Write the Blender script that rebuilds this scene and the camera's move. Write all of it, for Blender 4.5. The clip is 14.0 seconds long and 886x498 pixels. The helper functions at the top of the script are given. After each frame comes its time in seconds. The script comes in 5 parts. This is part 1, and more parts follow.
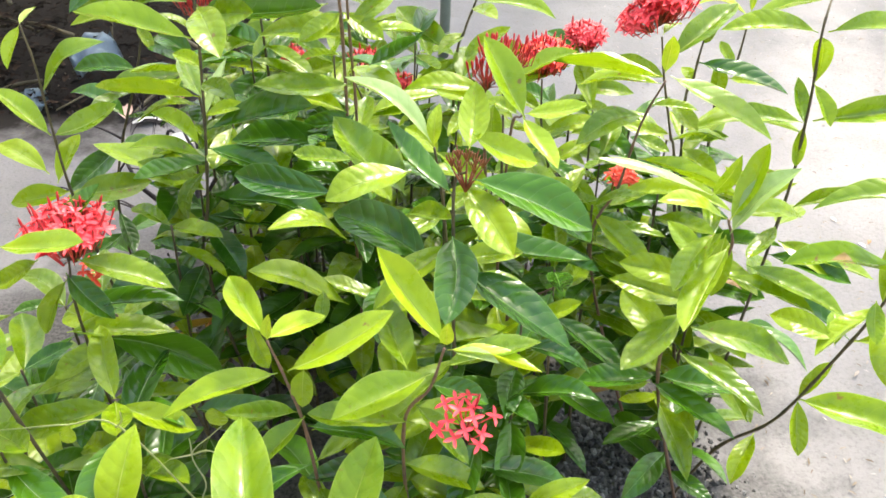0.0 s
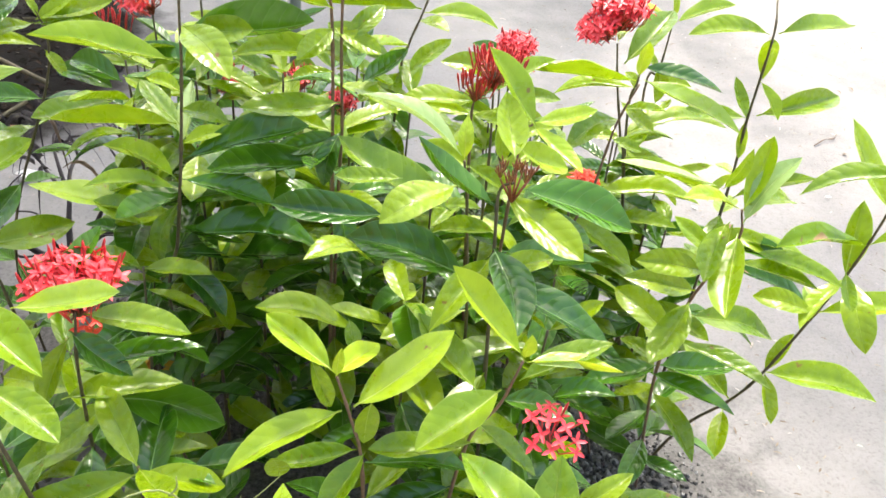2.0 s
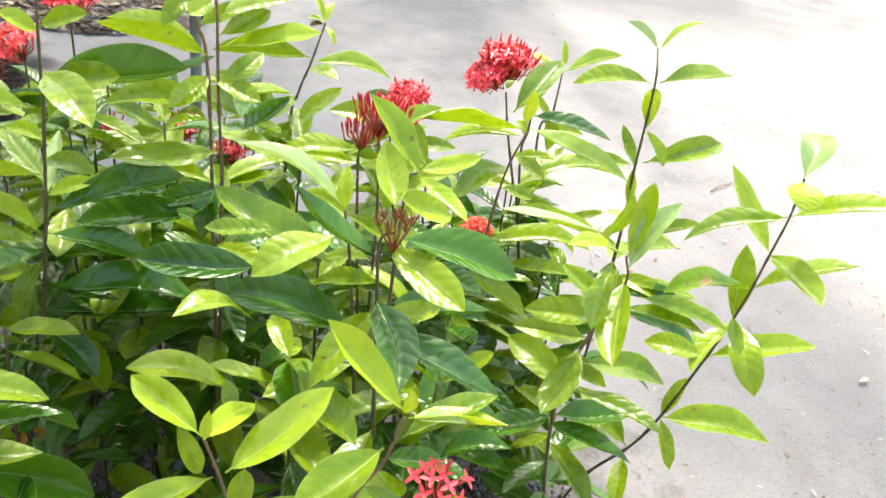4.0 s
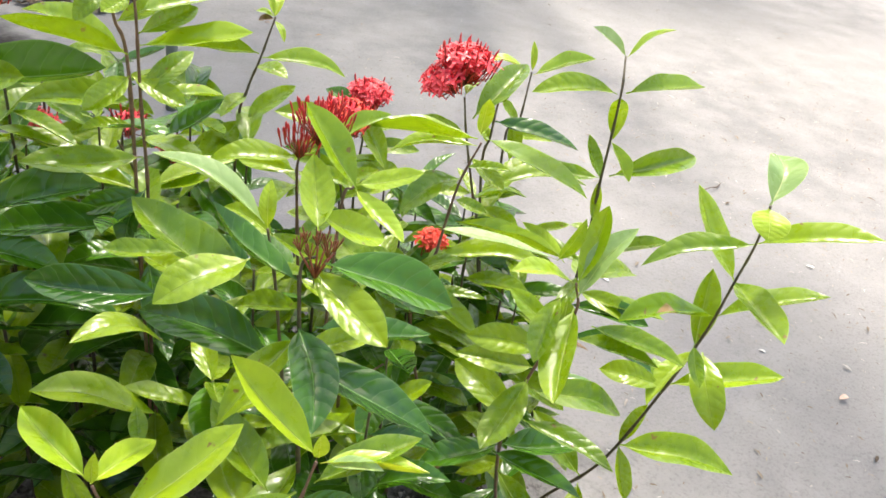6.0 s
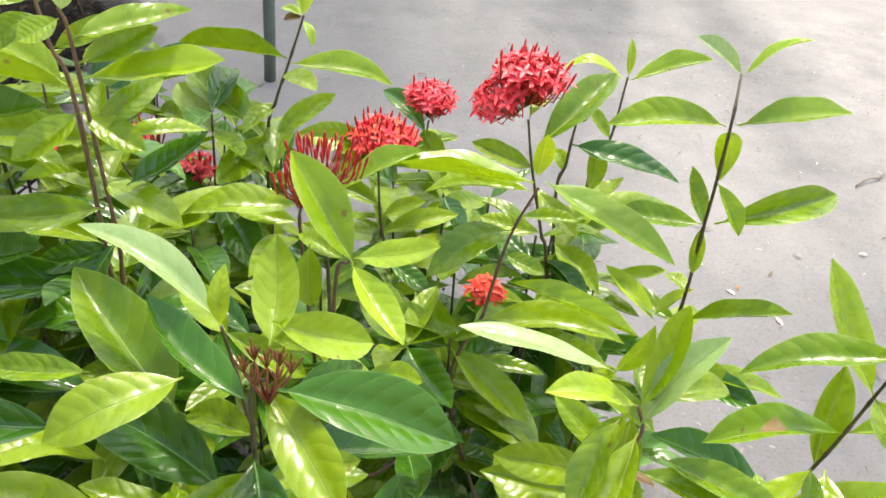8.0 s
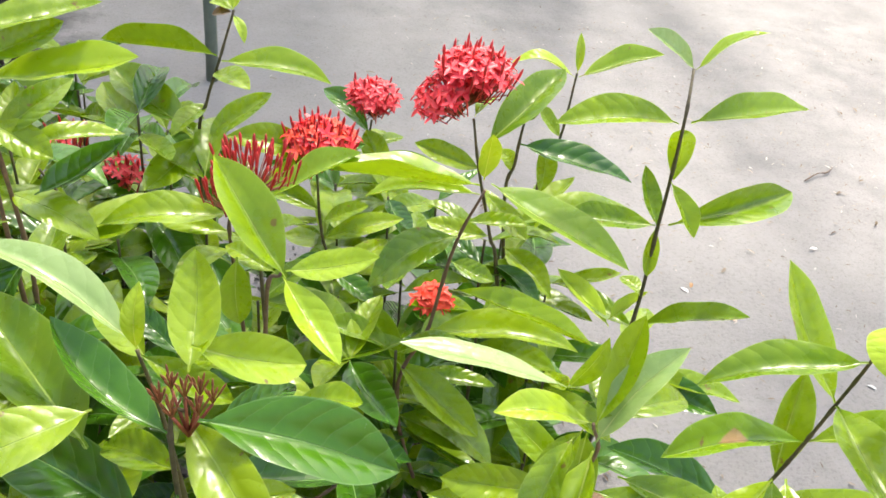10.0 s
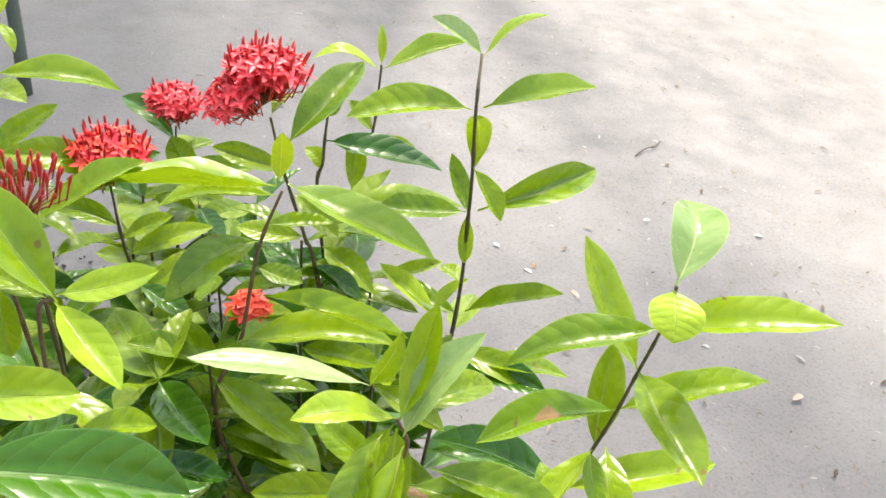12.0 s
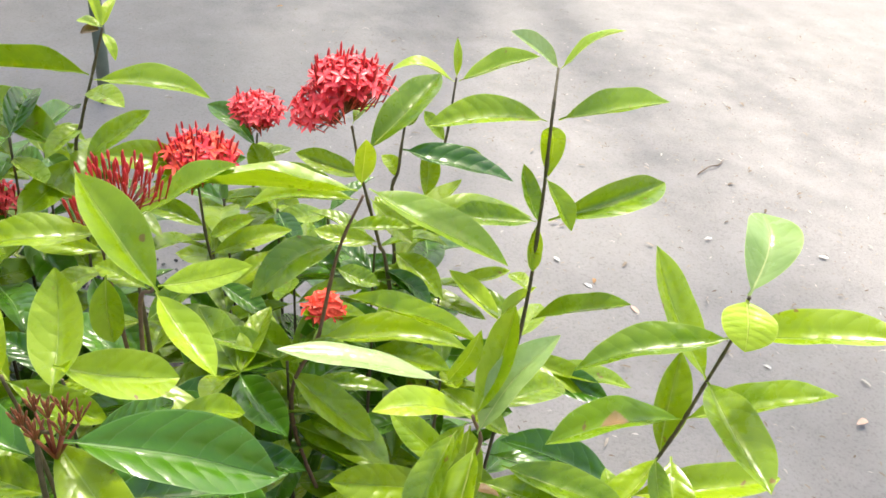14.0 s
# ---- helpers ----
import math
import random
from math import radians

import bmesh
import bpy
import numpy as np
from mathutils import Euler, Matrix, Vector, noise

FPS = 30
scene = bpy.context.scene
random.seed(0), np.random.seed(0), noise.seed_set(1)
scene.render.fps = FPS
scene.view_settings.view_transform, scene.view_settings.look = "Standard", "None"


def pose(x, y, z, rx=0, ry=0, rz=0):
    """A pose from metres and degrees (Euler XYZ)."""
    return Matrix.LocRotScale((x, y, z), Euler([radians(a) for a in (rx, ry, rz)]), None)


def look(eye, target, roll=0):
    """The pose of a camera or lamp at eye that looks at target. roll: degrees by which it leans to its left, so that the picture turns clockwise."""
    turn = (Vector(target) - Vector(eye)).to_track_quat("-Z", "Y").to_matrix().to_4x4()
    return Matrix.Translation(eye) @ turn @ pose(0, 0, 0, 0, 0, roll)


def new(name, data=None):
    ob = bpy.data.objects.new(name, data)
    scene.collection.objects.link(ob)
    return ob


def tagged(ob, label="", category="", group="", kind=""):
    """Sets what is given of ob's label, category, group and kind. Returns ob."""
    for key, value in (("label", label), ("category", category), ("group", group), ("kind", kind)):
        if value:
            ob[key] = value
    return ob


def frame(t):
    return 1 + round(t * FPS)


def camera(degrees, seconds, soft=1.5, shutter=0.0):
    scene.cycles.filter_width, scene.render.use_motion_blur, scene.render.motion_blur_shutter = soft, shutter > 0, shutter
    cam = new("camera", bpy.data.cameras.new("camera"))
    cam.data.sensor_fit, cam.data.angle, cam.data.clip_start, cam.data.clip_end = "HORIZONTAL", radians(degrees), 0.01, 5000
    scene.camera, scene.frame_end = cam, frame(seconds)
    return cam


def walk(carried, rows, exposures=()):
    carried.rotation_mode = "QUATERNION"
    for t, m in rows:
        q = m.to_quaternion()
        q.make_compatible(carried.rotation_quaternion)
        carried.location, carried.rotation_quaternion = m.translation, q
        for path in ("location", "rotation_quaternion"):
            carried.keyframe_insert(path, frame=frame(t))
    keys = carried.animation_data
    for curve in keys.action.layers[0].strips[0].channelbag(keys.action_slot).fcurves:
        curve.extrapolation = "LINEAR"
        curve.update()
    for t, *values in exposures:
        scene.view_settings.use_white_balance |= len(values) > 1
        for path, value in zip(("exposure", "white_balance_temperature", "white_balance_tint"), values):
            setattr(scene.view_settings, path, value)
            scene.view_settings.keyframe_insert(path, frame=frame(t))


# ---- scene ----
cam = camera(55.59, 14.0, soft=1.6)
# seconds, eye x y z, turn about x y z in degrees
PATH = [
    (0.0, 0.0573, 0.3045, 1.1146, 53.14, -1.56, 1.02),
    (0.5, -0.0786, 0.3171, 1.1037, 52.61, -4.06, -8.01),
    (1.0, -0.1806, 0.3385, 1.1073, 55.93, -3.91, -11.22),
    (1.5, -0.1919, 0.3415, 1.1006, 56.11, -4.37, -10.82),
    (2.0, -0.1867, 0.3454, 1.0886, 55.12, -5.54, -13.62),
    (2.5, -0.1744, 0.3428, 1.0799, 54.79, -5.23, -15.32),
    (3.0, -0.1669, 0.3438, 1.0748, 54.77, -5.83, -16.49),
    (3.5, -0.1632, 0.3451, 1.0717, 56.45, -6.44, -16.95),
    (3.7, -0.1547, 0.3494, 1.0761, 59.02, -7.17, -18.34),
    (5.8, -0.0969, 0.3863, 1.0904, 57.7, -8.54, -19.47),
    (6.0, -0.0621, 0.4062, 1.0902, 57.78, -9.02, -17.92),
    (6.5, 0.0692, 0.4446, 1.1084, 57.19, -6.33, -10.12),
    (7.0, 0.1206, 0.4721, 1.1076, 55.32, -4.97, -7.12),
    (7.5, 0.1046, 0.5515, 1.0912, 53.46, -6.04, -7.26),
    (7.7, 0.0954, 0.5874, 1.0898, 52.89, -5.75, -8.1),
    (9.8, 0.1086, 0.6457, 1.0702, 53.21, -6.35, -10.7),
    (10.0, 0.115, 0.6462, 1.0695, 53.11, -6.47, -11.73),
    (10.5, 0.1402, 0.6452, 1.0667, 52.87, -7.16, -15.57),
    (11.0, 0.1561, 0.6435, 1.0659, 52.99, -7.57, -18.09),
    (11.5, 0.1663, 0.6426, 1.067, 53.22, -7.8, -20.04),
    (12.0, 0.1719, 0.6417, 1.0689, 54.06, -7.58, -21.92),
    (12.5, 0.1664, 0.6399, 1.0689, 54.15, -7.58, -21.33),
    (13.0, 0.1617, 0.6359, 1.0698, 54.31, -7.23, -20.58),
    (13.5, 0.1528, 0.6317, 1.0709, 54.42, -7.0, -19.4),
    (14.0, 0.1458, 0.6258, 1.0735, 54.63, -6.79, -18.05),
]
walk(cam, [(t, pose(x, y, z, rx, ry, rz)) for t, x, y, z, rx, ry, rz in PATH], exposures=[(0.0, 1.63, 6600, 8), (3.7, 1.61, 6600, 8), (5.8, 1.22, 6600, 8), (7.7, 1.20, 6600, 8), (9.8, 1.25, 6600, 8), (14.0, 1.21, 6600, 8)])


# ---- light ----
SUN_UP, SUN_TURN = 60.0, 25.0
world = bpy.data.worlds.new("world")
scene.world = world
world.use_nodes = True
wn = world.node_tree.nodes
sky = wn.new("ShaderNodeTexSky")
sky.sky_type, sky.sun_disc = "NISHITA", False
sky.sun_elevation, sky.sun_rotation = radians(SUN_UP), radians(SUN_TURN)
sky.air_density, sky.dust_density, sky.ozone_density = 1.4, 5.0, 0.8
wn["Background"].inputs["Strength"].default_value = 0.165
world.node_tree.links.new(sky.outputs[0], wn["Background"].inputs["Color"])
sun = new("sun", bpy.data.lights.new("sun", "SUN"))
sun.data.energy, sun.data.angle, sun.data.color = 3.0, radians(5), (1.0, 0.94, 0.86)
sun.matrix_world = look((0, 0, 6), (-6 * math.sin(radians(SUN_TURN)) / math.tan(radians(SUN_UP)), -6 * math.cos(radians(SUN_TURN)) / math.tan(radians(SUN_UP)), 0))


# ---- materials ----
def material(name):
    m = bpy.data.materials.new(name)
    m.use_nodes = True
    return m, m.node_tree.nodes, m.node_tree.links, m.node_tree.nodes["Principled BSDF"]


def noise_tex(nodes, links, scale, detail=4.0, rough=0.6, vector=None):
    n = nodes.new("ShaderNodeTexNoise")
    n.inputs["Scale"].default_value, n.inputs["Detail"].default_value, n.inputs["Roughness"].default_value = scale, detail, rough
    if vector:
        links.new(vector, n.inputs["Vector"])
    return n


def ramp(nodes, links, value, stops):
    r = nodes.new("ShaderNodeValToRGB")
    e = r.color_ramp.elements
    while len(e) < len(stops):
        e.new(0.5)
    for k, (p, c) in enumerate(stops):
        e[k].position, e[k].color = p, (*c, 1) if len(c) == 3 else c
    links.new(value, r.inputs[0])
    return r


def mix(nodes, links, fac, a, b, kind="MIX"):
    m = nodes.new("ShaderNodeMix")
    m.data_type, m.blend_type = "RGBA", kind
    for sock, v in ((m.inputs[0], fac), (m.inputs[6], a), (m.inputs[7], b)):
        if isinstance(v, (int, float)):
            sock.default_value = v
        elif isinstance(v, tuple):
            sock.default_value = (*v, 1)
        else:
            links.new(v, sock)
    return m.outputs[2]


def maths(nodes, links, op, a, b=0.0, c=0.0):
    m = nodes.new("ShaderNodeMath")
    m.operation = op
    for sock, v in zip(m.inputs, (a, b, c)):
        if isinstance(v, (int, float)):
            sock.default_value = v
        else:
            links.new(v, sock)
    return m.outputs[0]


def bump(nodes, links, height, strength, distance, bsdf):
    b = nodes.new("ShaderNodeBump")
    b.inputs["Strength"].default_value, b.inputs["Distance"].default_value = strength, distance
    links.new(height, b.inputs["Height"])
    links.new(b.outputs[0], bsdf.inputs["Normal"])
    return b


def leaf_material(name, dark, light, thin, rib, gloss=0.3, spots=0.0, blotch=0.0, glow=0.25, quilt=0.20):
    """A leaf's skin: blade colour between dark and light, a fine pale midrib, sunken side veins with the blade puffed up between them, gloss, and light that shines through."""
    m, n, l, bsdf = material(name)
    uv = n.new("ShaderNodeUVMap")
    uv.uv_map = "UVMap"
    sep = n.new("ShaderNodeSeparateXYZ")
    l.new(uv.outputs[0], sep.inputs[0])
    info = n.new("ShaderNodeObjectInfo")
    along = sep.outputs[1]
    signed = maths(n, l, "SUBTRACT", sep.outputs[0], 0.5)
    across = maths(n, l, "ABSOLUTE", signed)
    # the blade's own plane at its true proportions, shifted by chance from leaf to leaf
    place = n.new("ShaderNodeCombineXYZ")
    l.new(maths(n, l, "MULTIPLY", signed, 0.36), place.inputs[0])
    l.new(along, place.inputs[1])
    l.new(maths(n, l, "MULTIPLY", info.outputs["Random"], 40.0), place.inputs[2])
    blot = noise_tex(n, l, 4.0, 5.0, 0.6, place.outputs[0])
    shift = maths(n, l, "ADD", maths(n, l, "MULTIPLY", blot.outputs[0], 0.75), maths(n, l, "MULTIPLY", info.outputs["Random"], 0.42))
    blade = ramp(n, l, shift, [(0.3, dark), (0.75, light)])
    thick = maths(n, l, "MULTIPLY_ADD", along, -0.020, 0.027)
    midrib = maths(n, l, "MINIMUM", 1.0, maths(n, l, "MAXIMUM", 0.0, maths(n, l, "MULTIPLY", maths(n, l, "SUBTRACT", thick, across), 90.0)))
    bent = maths(n, l, "ADD", maths(n, l, "MULTIPLY", across, -4.5), maths(n, l, "MULTIPLY", maths(n, l, "MULTIPLY", across, across), -9.0))
    side = maths(n, l, "MULTIPLY", maths(n, l, "GREATER_THAN", signed, 0.0), 0.9)
    phase = maths(n, l, "ADD", maths(n, l, "ADD", maths(n, l, "MULTIPLY", along, 24.0), bent), maths(n, l, "MULTIPLY_ADD", blot.outputs[0], 3.0, side))
    puffed = maths(n, l, "ABSOLUTE", maths(n, l, "SINE", phase))
    vein = maths(n, l, "MAXIMUM", 0.0, maths(n, l, "MULTIPLY_ADD", puffed, -7.0, 1.0))
    c = mix(n, l, maths(n, l, "MULTIPLY", vein, 0.45 * quilt), blade.outputs[0], rib)
    c = mix(n, l, maths(n, l, "MULTIPLY", midrib, 0.85), c, rib)
    edge = n.new("ShaderNodeUVMap")
    edge.uv_map = "rim"
    esep = n.new("ShaderNodeSeparateXYZ")
    l.new(edge.outputs[0], esep.inputs[0])
    margin = ramp(n, l, esep.outputs[0], [(0.94, (0, 0, 0)), (0.99, (1, 1, 1))])
    c = mix(n, l, maths(n, l, "MULTIPLY", margin.outputs[0], 0.40), c, rib)
    if spots:
        hole = noise_tex(n, l, 9.0, 3.0, 0.5, place.outputs[0])
        worn = ramp(n, l, hole.outputs[0], [(0.72 - spots, (0, 0, 0)), (0.75 - spots, (1, 1, 1))])
        c = mix(n, l, worn.outputs[0], c, (0.20, 0.10, 0.03))
    if blotch:
        far = maths(n, l, "ADD", maths(n, l, "MULTIPLY", maths(n, l, "ABSOLUTE", maths(n, l, "SUBTRACT", along, blotch)), 1.0), maths(n, l, "MULTIPLY", across, 0.45))
        far = maths(n, l, "ADD", far, maths(n, l, "MULTIPLY", maths(n, l, "SUBTRACT", blot.outputs[0], 0.5), 0.10))
        scar = ramp(n, l, far, [(0.10, (1, 1, 1)), (0.12, (0, 0, 0))])
        c = mix(n, l, scar.outputs[0], c, (0.42, 0.25, 0.12))
    l.new(c, bsdf.inputs["Base Color"])
    wet = noise_tex(n, l, 6.0, 4.0, 0.6, place.outputs[0])
    l.new(maths(n, l, "MULTIPLY_ADD", wet.outputs[0], 0.22, gloss - 0.15), bsdf.inputs["Roughness"])
    bsdf.inputs["Specular IOR Level"].default_value = 0.62
    puff = noise_tex(n, l, 7.0, 2.0, 0.45, place.outputs[0])
    height = maths(n, l, "ADD", maths(n, l, "MULTIPLY", puffed, quilt), maths(n, l, "MULTIPLY", midrib, -0.35))
    bump(n, l, maths(n, l, "MULTIPLY_ADD", puff.outputs[0], 0.9, height), 1.0, 0.0011, bsdf)
    trans = n.new("ShaderNodeBsdfTranslucent")
    through_c = mix(n, l, 0.6, c, thin)
    l.new(through_c, trans.inputs[0])
    both = n.new("ShaderNodeMixShader")
    both.inputs[0].default_value = glow
    l.new(bsdf.outputs[0], both.inputs[1])
    l.new(trans.outputs[0], both.inputs[2])
    l.new(both.outputs[0], n["Material Output"].inputs[0])
    return m


LEAF = {
    "young": leaf_material("leaf_young", (0.22, 0.37, 0.008), (0.43, 0.58, 0.022), (0.75, 0.85, 0.03), (0.62, 0.68, 0.14), 0.34),
    # pale: whitish sheen and sunlight put into the blade colour
    "pale": leaf_material("leaf_pale_sheen", (0.24, 0.38, 0.10), (0.42, 0.55, 0.22), (0.60, 0.76, 0.18), (0.66, 0.72, 0.32), 0.30),
    "light": leaf_material("leaf_light", (0.140, 0.262, 0.003), (0.315, 0.450, 0.006), (0.54, 0.74, 0.012), (0.56, 0.66, 0.15), 0.33, 0.01),
    "mid": leaf_material("leaf_mid", (0.092, 0.190, 0.002), (0.275, 0.395, 0.004), (0.42, 0.62, 0.010), (0.42, 0.54, 0.11), 0.32, 0.02, quilt=0.28),
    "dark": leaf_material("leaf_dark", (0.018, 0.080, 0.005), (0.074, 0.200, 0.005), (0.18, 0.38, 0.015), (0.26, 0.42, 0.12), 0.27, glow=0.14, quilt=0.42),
    "worn": leaf_material("leaf_worn", (0.08, 0.18, 0.002), (0.19, 0.32, 0.003), (0.42, 0.62, 0.010), (0.34, 0.50, 0.10), 0.30, 0.03, 0.52),
    "dry": leaf_material("leaf_dry", (0.08, 0.038, 0.016), (0.26, 0.15, 0.05), (0.20, 0.10, 0.03), (0.22, 0.13, 0.06), 0.5),
}


def plain_material(name, a, b, scale, rough, bump_by=0.0, metal=0.0, detail=5.0):
    m, n, l, bsdf = material(name)
    obj = n.new("ShaderNodeTexCoord")
    t = noise_tex(n, l, scale, detail, 0.65, obj.outputs["Object"])
    info = n.new("ShaderNodeObjectInfo")
    v = maths(n, l, "ADD", maths(n, l, "MULTIPLY", t.outputs[0], 0.85), maths(n, l, "MULTIPLY", info.outputs["Random"], 0.15))
    l.new(ramp(n, l, v, [(0.3, a), (0.72, b)]).outputs[0], bsdf.inputs["Base Color"])
    bsdf.inputs["Roughness"].default_value, bsdf.inputs["Metallic"].default_value = rough, metal
    if bump_by:
        bump(n, l, t.outputs[0], 0.6, bump_by, bsdf)
    return m


def island_material(name, stops, scale, rough, bump_by):
    """For many joined pieces: each piece takes its own tone."""
    m, n, l, bsdf = material(name)
    geo = n.new("ShaderNodeNewGeometry")
    t = noise_tex(n, l, scale, 5.0, 0.65)
    v = maths(n, l, "ADD", maths(n, l, "MULTIPLY", t.outputs[0], 0.3), maths(n, l, "MULTIPLY", geo.outputs["Random Per Island"], 0.75))
    l.new(ramp(n, l, v, stops).outputs[0], bsdf.inputs["Base Color"])
    bsdf.inputs["Roughness"].default_value = rough
    bsdf.inputs["Specular IOR Level"].default_value = 0.12
    bump(n, l, t.outputs[0], 0.7, bump_by, bsdf)
    return m


BARK = plain_material("bark", (0.050, 0.042, 0.022), (0.15, 0.118, 0.055), 160.0, 0.62, 0.0006)
BARK_BROWN = plain_material("bark_brown", (0.11, 0.060, 0.038), (0.26, 0.155, 0.090), 160.0, 0.6, 0.0006)
PETAL = plain_material("petal", (0.90, 0.030, 0.050), (1.0, 0.130, 0.140), 60.0, 0.40)
PETAL_ORANGE = plain_material("petal_orange", (0.88, 0.040, 0.020), (0.98, 0.135, 0.050), 60.0, 0.45)
BUD_RED = plain_material("bud_red", (0.40, 0.014, 0.020), (0.76, 0.055, 0.055), 80.0, 0.42)
BUD_BROWN = plain_material("bud_brown", (0.16, 0.045, 0.020), (0.40, 0.15, 0.055), 90.0, 0.5)
STALK = plain_material("flower_stalk", (0.16, 0.03, 0.02), (0.34, 0.09, 0.04), 90.0, 0.5)
POLE = plain_material("pole_paint", (0.10, 0.125, 0.095), (0.17, 0.20, 0.155), 30.0, 0.55, 0.0008)
CLOD = island_material("clod", [(0.15, (0.04, 0.038, 0.038)), (0.6, (0.13, 0.125, 0.12)), (0.97, (0.36, 0.35, 0.34))], 60.0, 0.9, 0.003)
LITTER = island_material("litter", [(0.1, (0.09, 0.06, 0.04)), (0.35, (0.22, 0.17, 0.12)), (0.7, (0.34, 0.29, 0.24)), (0.95, (0.56, 0.52, 0.47))], 90.0, 0.8, 0.001)
LITTER_DARK = island_material("litter_dark", [(0.1, (0.035, 0.026, 0.02)), (0.5, (0.12, 0.085, 0.055)), (0.8, (0.26, 0.19, 0.12)), (0.97, (0.5, 0.46, 0.38))], 60.0, 0.85, 0.002)
DRY = plain_material("dry_leaf", (0.20, 0.09, 0.03), (0.46, 0.27, 0.12), 50.0, 0.7, 0.001)
DRY_PINK = plain_material("dry_leaf_pink", (0.55, 0.34, 0.25), (0.72, 0.52, 0.42), 60.0, 0.75, 0.001)
DRY_PALE = plain_material("dry_leaf_pale", (0.58, 0.54, 0.47), (0.82, 0.80, 0.76), 60.0, 0.75, 0.001)
TWIG = plain_material("twig_wood", (0.09, 0.06, 0.045), (0.24, 0.17, 0.12), 120.0, 0.8, 0.0008)


def ground_material():
    m, n, l, bsdf = material("ground_sand")
    obj = n.new("ShaderNodeTexCoord")
    big = noise_tex(n, l, 0.55, 4.0, 0.55, obj.outputs["Object"])
    mid = noise_tex(n, l, 5.0, 6.0, 0.65, obj.outputs["Object"])
    fine = noise_tex(n, l, 140.0, 4.0, 0.7, obj.outputs["Object"])
    sand = ramp(n, l, big.outputs[0], [(0.38, (0.200, 0.191, 0.188)), (0.62, (0.265, 0.249, 0.238))])
    sand2 = mix(n, l, ramp(n, l, mid.outputs[0], [(0.35, (0, 0, 0)), (0.7, (1, 1, 1))]).outputs[0], sand.outputs[0], (0.292, 0.275, 0.265))
    grit = ramp(n, l, fine.outputs[0], [(0.29, (0.70, 0.69, 0.68)), (0.48, (1, 1, 1)), (0.75, (1.07, 1.06, 1.05))])
    c = mix(n, l, 0.8, sand2, grit.outputs[0], "MULTIPLY")
    # dark turned soil round the stems, with a ragged edge
    sep = n.new("ShaderNodeSeparateXYZ")
    l.new(obj.outputs["Object"], sep.inputs[0])
    dx = maths(n, l, "MULTIPLY", maths(n, l, "SUBTRACT", sep.outputs[0], -0.15), 1.12)
    dy = maths(n, l, "MULTIPLY", maths(n, l, "SUBTRACT", sep.outputs[1], 1.30), 1.45)
    d = maths(n, l, "SQRT", maths(n, l, "ADD", maths(n, l, "MULTIPLY", dx, dx), maths(n, l, "MULTIPLY", dy, dy)))
    d = maths(n, l, "ADD", d, maths(n, l, "MULTIPLY", maths(n, l, "SUBTRACT", mid.outputs[0], 0.5), 0.9))
    soil = ramp(n, l, d, [(0.72, (1, 1, 1)), (0.98, (0, 0, 0))])
    # far corner: dark soil, with its deep shade put into the colour too
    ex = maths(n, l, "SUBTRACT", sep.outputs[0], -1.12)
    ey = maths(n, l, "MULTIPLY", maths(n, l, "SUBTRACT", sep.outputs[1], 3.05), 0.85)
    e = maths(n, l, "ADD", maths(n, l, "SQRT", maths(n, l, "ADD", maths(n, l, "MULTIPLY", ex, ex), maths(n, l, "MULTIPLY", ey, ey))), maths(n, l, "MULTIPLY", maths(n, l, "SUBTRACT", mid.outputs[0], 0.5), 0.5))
    shaded_soil = ramp(n, l, e, [(0.66, (1, 1, 1)), (0.84, (0, 0, 0))])
    earth = ramp(n, l, fine.outputs[0], [(0.35, (0.045, 0.042, 0.040)), (0.7, (0.17, 0.16, 0.15))])
    c = mix(n, l, soil.outputs[0], c, earth.outputs[0])
    c = mix(n, l, shaded_soil.outputs[0], c, (0.022, 0.018, 0.015))
    l.new(c, bsdf.inputs["Base Color"])
    bsdf.inputs["Roughness"].default_value = 0.92
    bsdf.inputs["Specular IOR Level"].default_value = 0.2
    h = maths(n, l, "ADD", maths(n, l, "MULTIPLY", fine.outputs[0], 0.5), mid.outputs[0])
    bump(n, l, h, 0.5, 0.006, bsdf)
    return m


# ---- mesh helpers ----
def mesh_of(bm, name, mat):
    me = bpy.data.meshes.new(name)
    bm.to_mesh(me)
    bm.free()
    me.materials.append(mat)
    for p in me.polygons:
        p.use_smooth = True
    return me


def part(name, bm, mat, parent, label=""):
    ob = new(name, mesh_of(bm, name, mat))
    ob.parent = parent
    return tagged(ob, label)


def spline(points, steps=6):
    """A smooth line through the points."""
    p = [Vector(q) for q in points]
    p = [2 * p[0] - p[1], *p, 2 * p[-1] - p[-2]]
    line = []
    for a, b, c, d in zip(p, p[1:], p[2:], p[3:]):
        for k in range(steps):
            t = k / steps
            line.append(0.5 * (2 * b + (c - a) * t + (2 * a - 5 * b + 4 * c - d) * t * t + (3 * b - a - 3 * c + d) * t ** 3))
    line.append(p[-2])
    return line


def tube(bm, line, radii, sides=7):
    """A tapered tube along a line, closed at both ends."""
    rings = []
    axis = (line[1] - line[0]).normalized()
    side = axis.orthogonal().normalized()
    for k, q in enumerate(line):
        axis = (line[min(k + 1, len(line) - 1)] - line[max(k - 1, 0)]).normalized()
        side = (side - axis * side.dot(axis)).normalized()
        other = axis.cross(side)
        rings.append([bm.verts.new(q + (side * math.cos(a) + other * math.sin(a)) * radii[k]) for a in (2 * math.pi * j / sides for j in range(sides))])
    for r, s in zip(rings, rings[1:]):
        for j in range(sides):
            bm.faces.new((r[j], r[(j + 1) % sides], s[(j + 1) % sides], s[j]))
    bm.faces.new(rings[0][::-1])
    bm.faces.new(rings[-1])


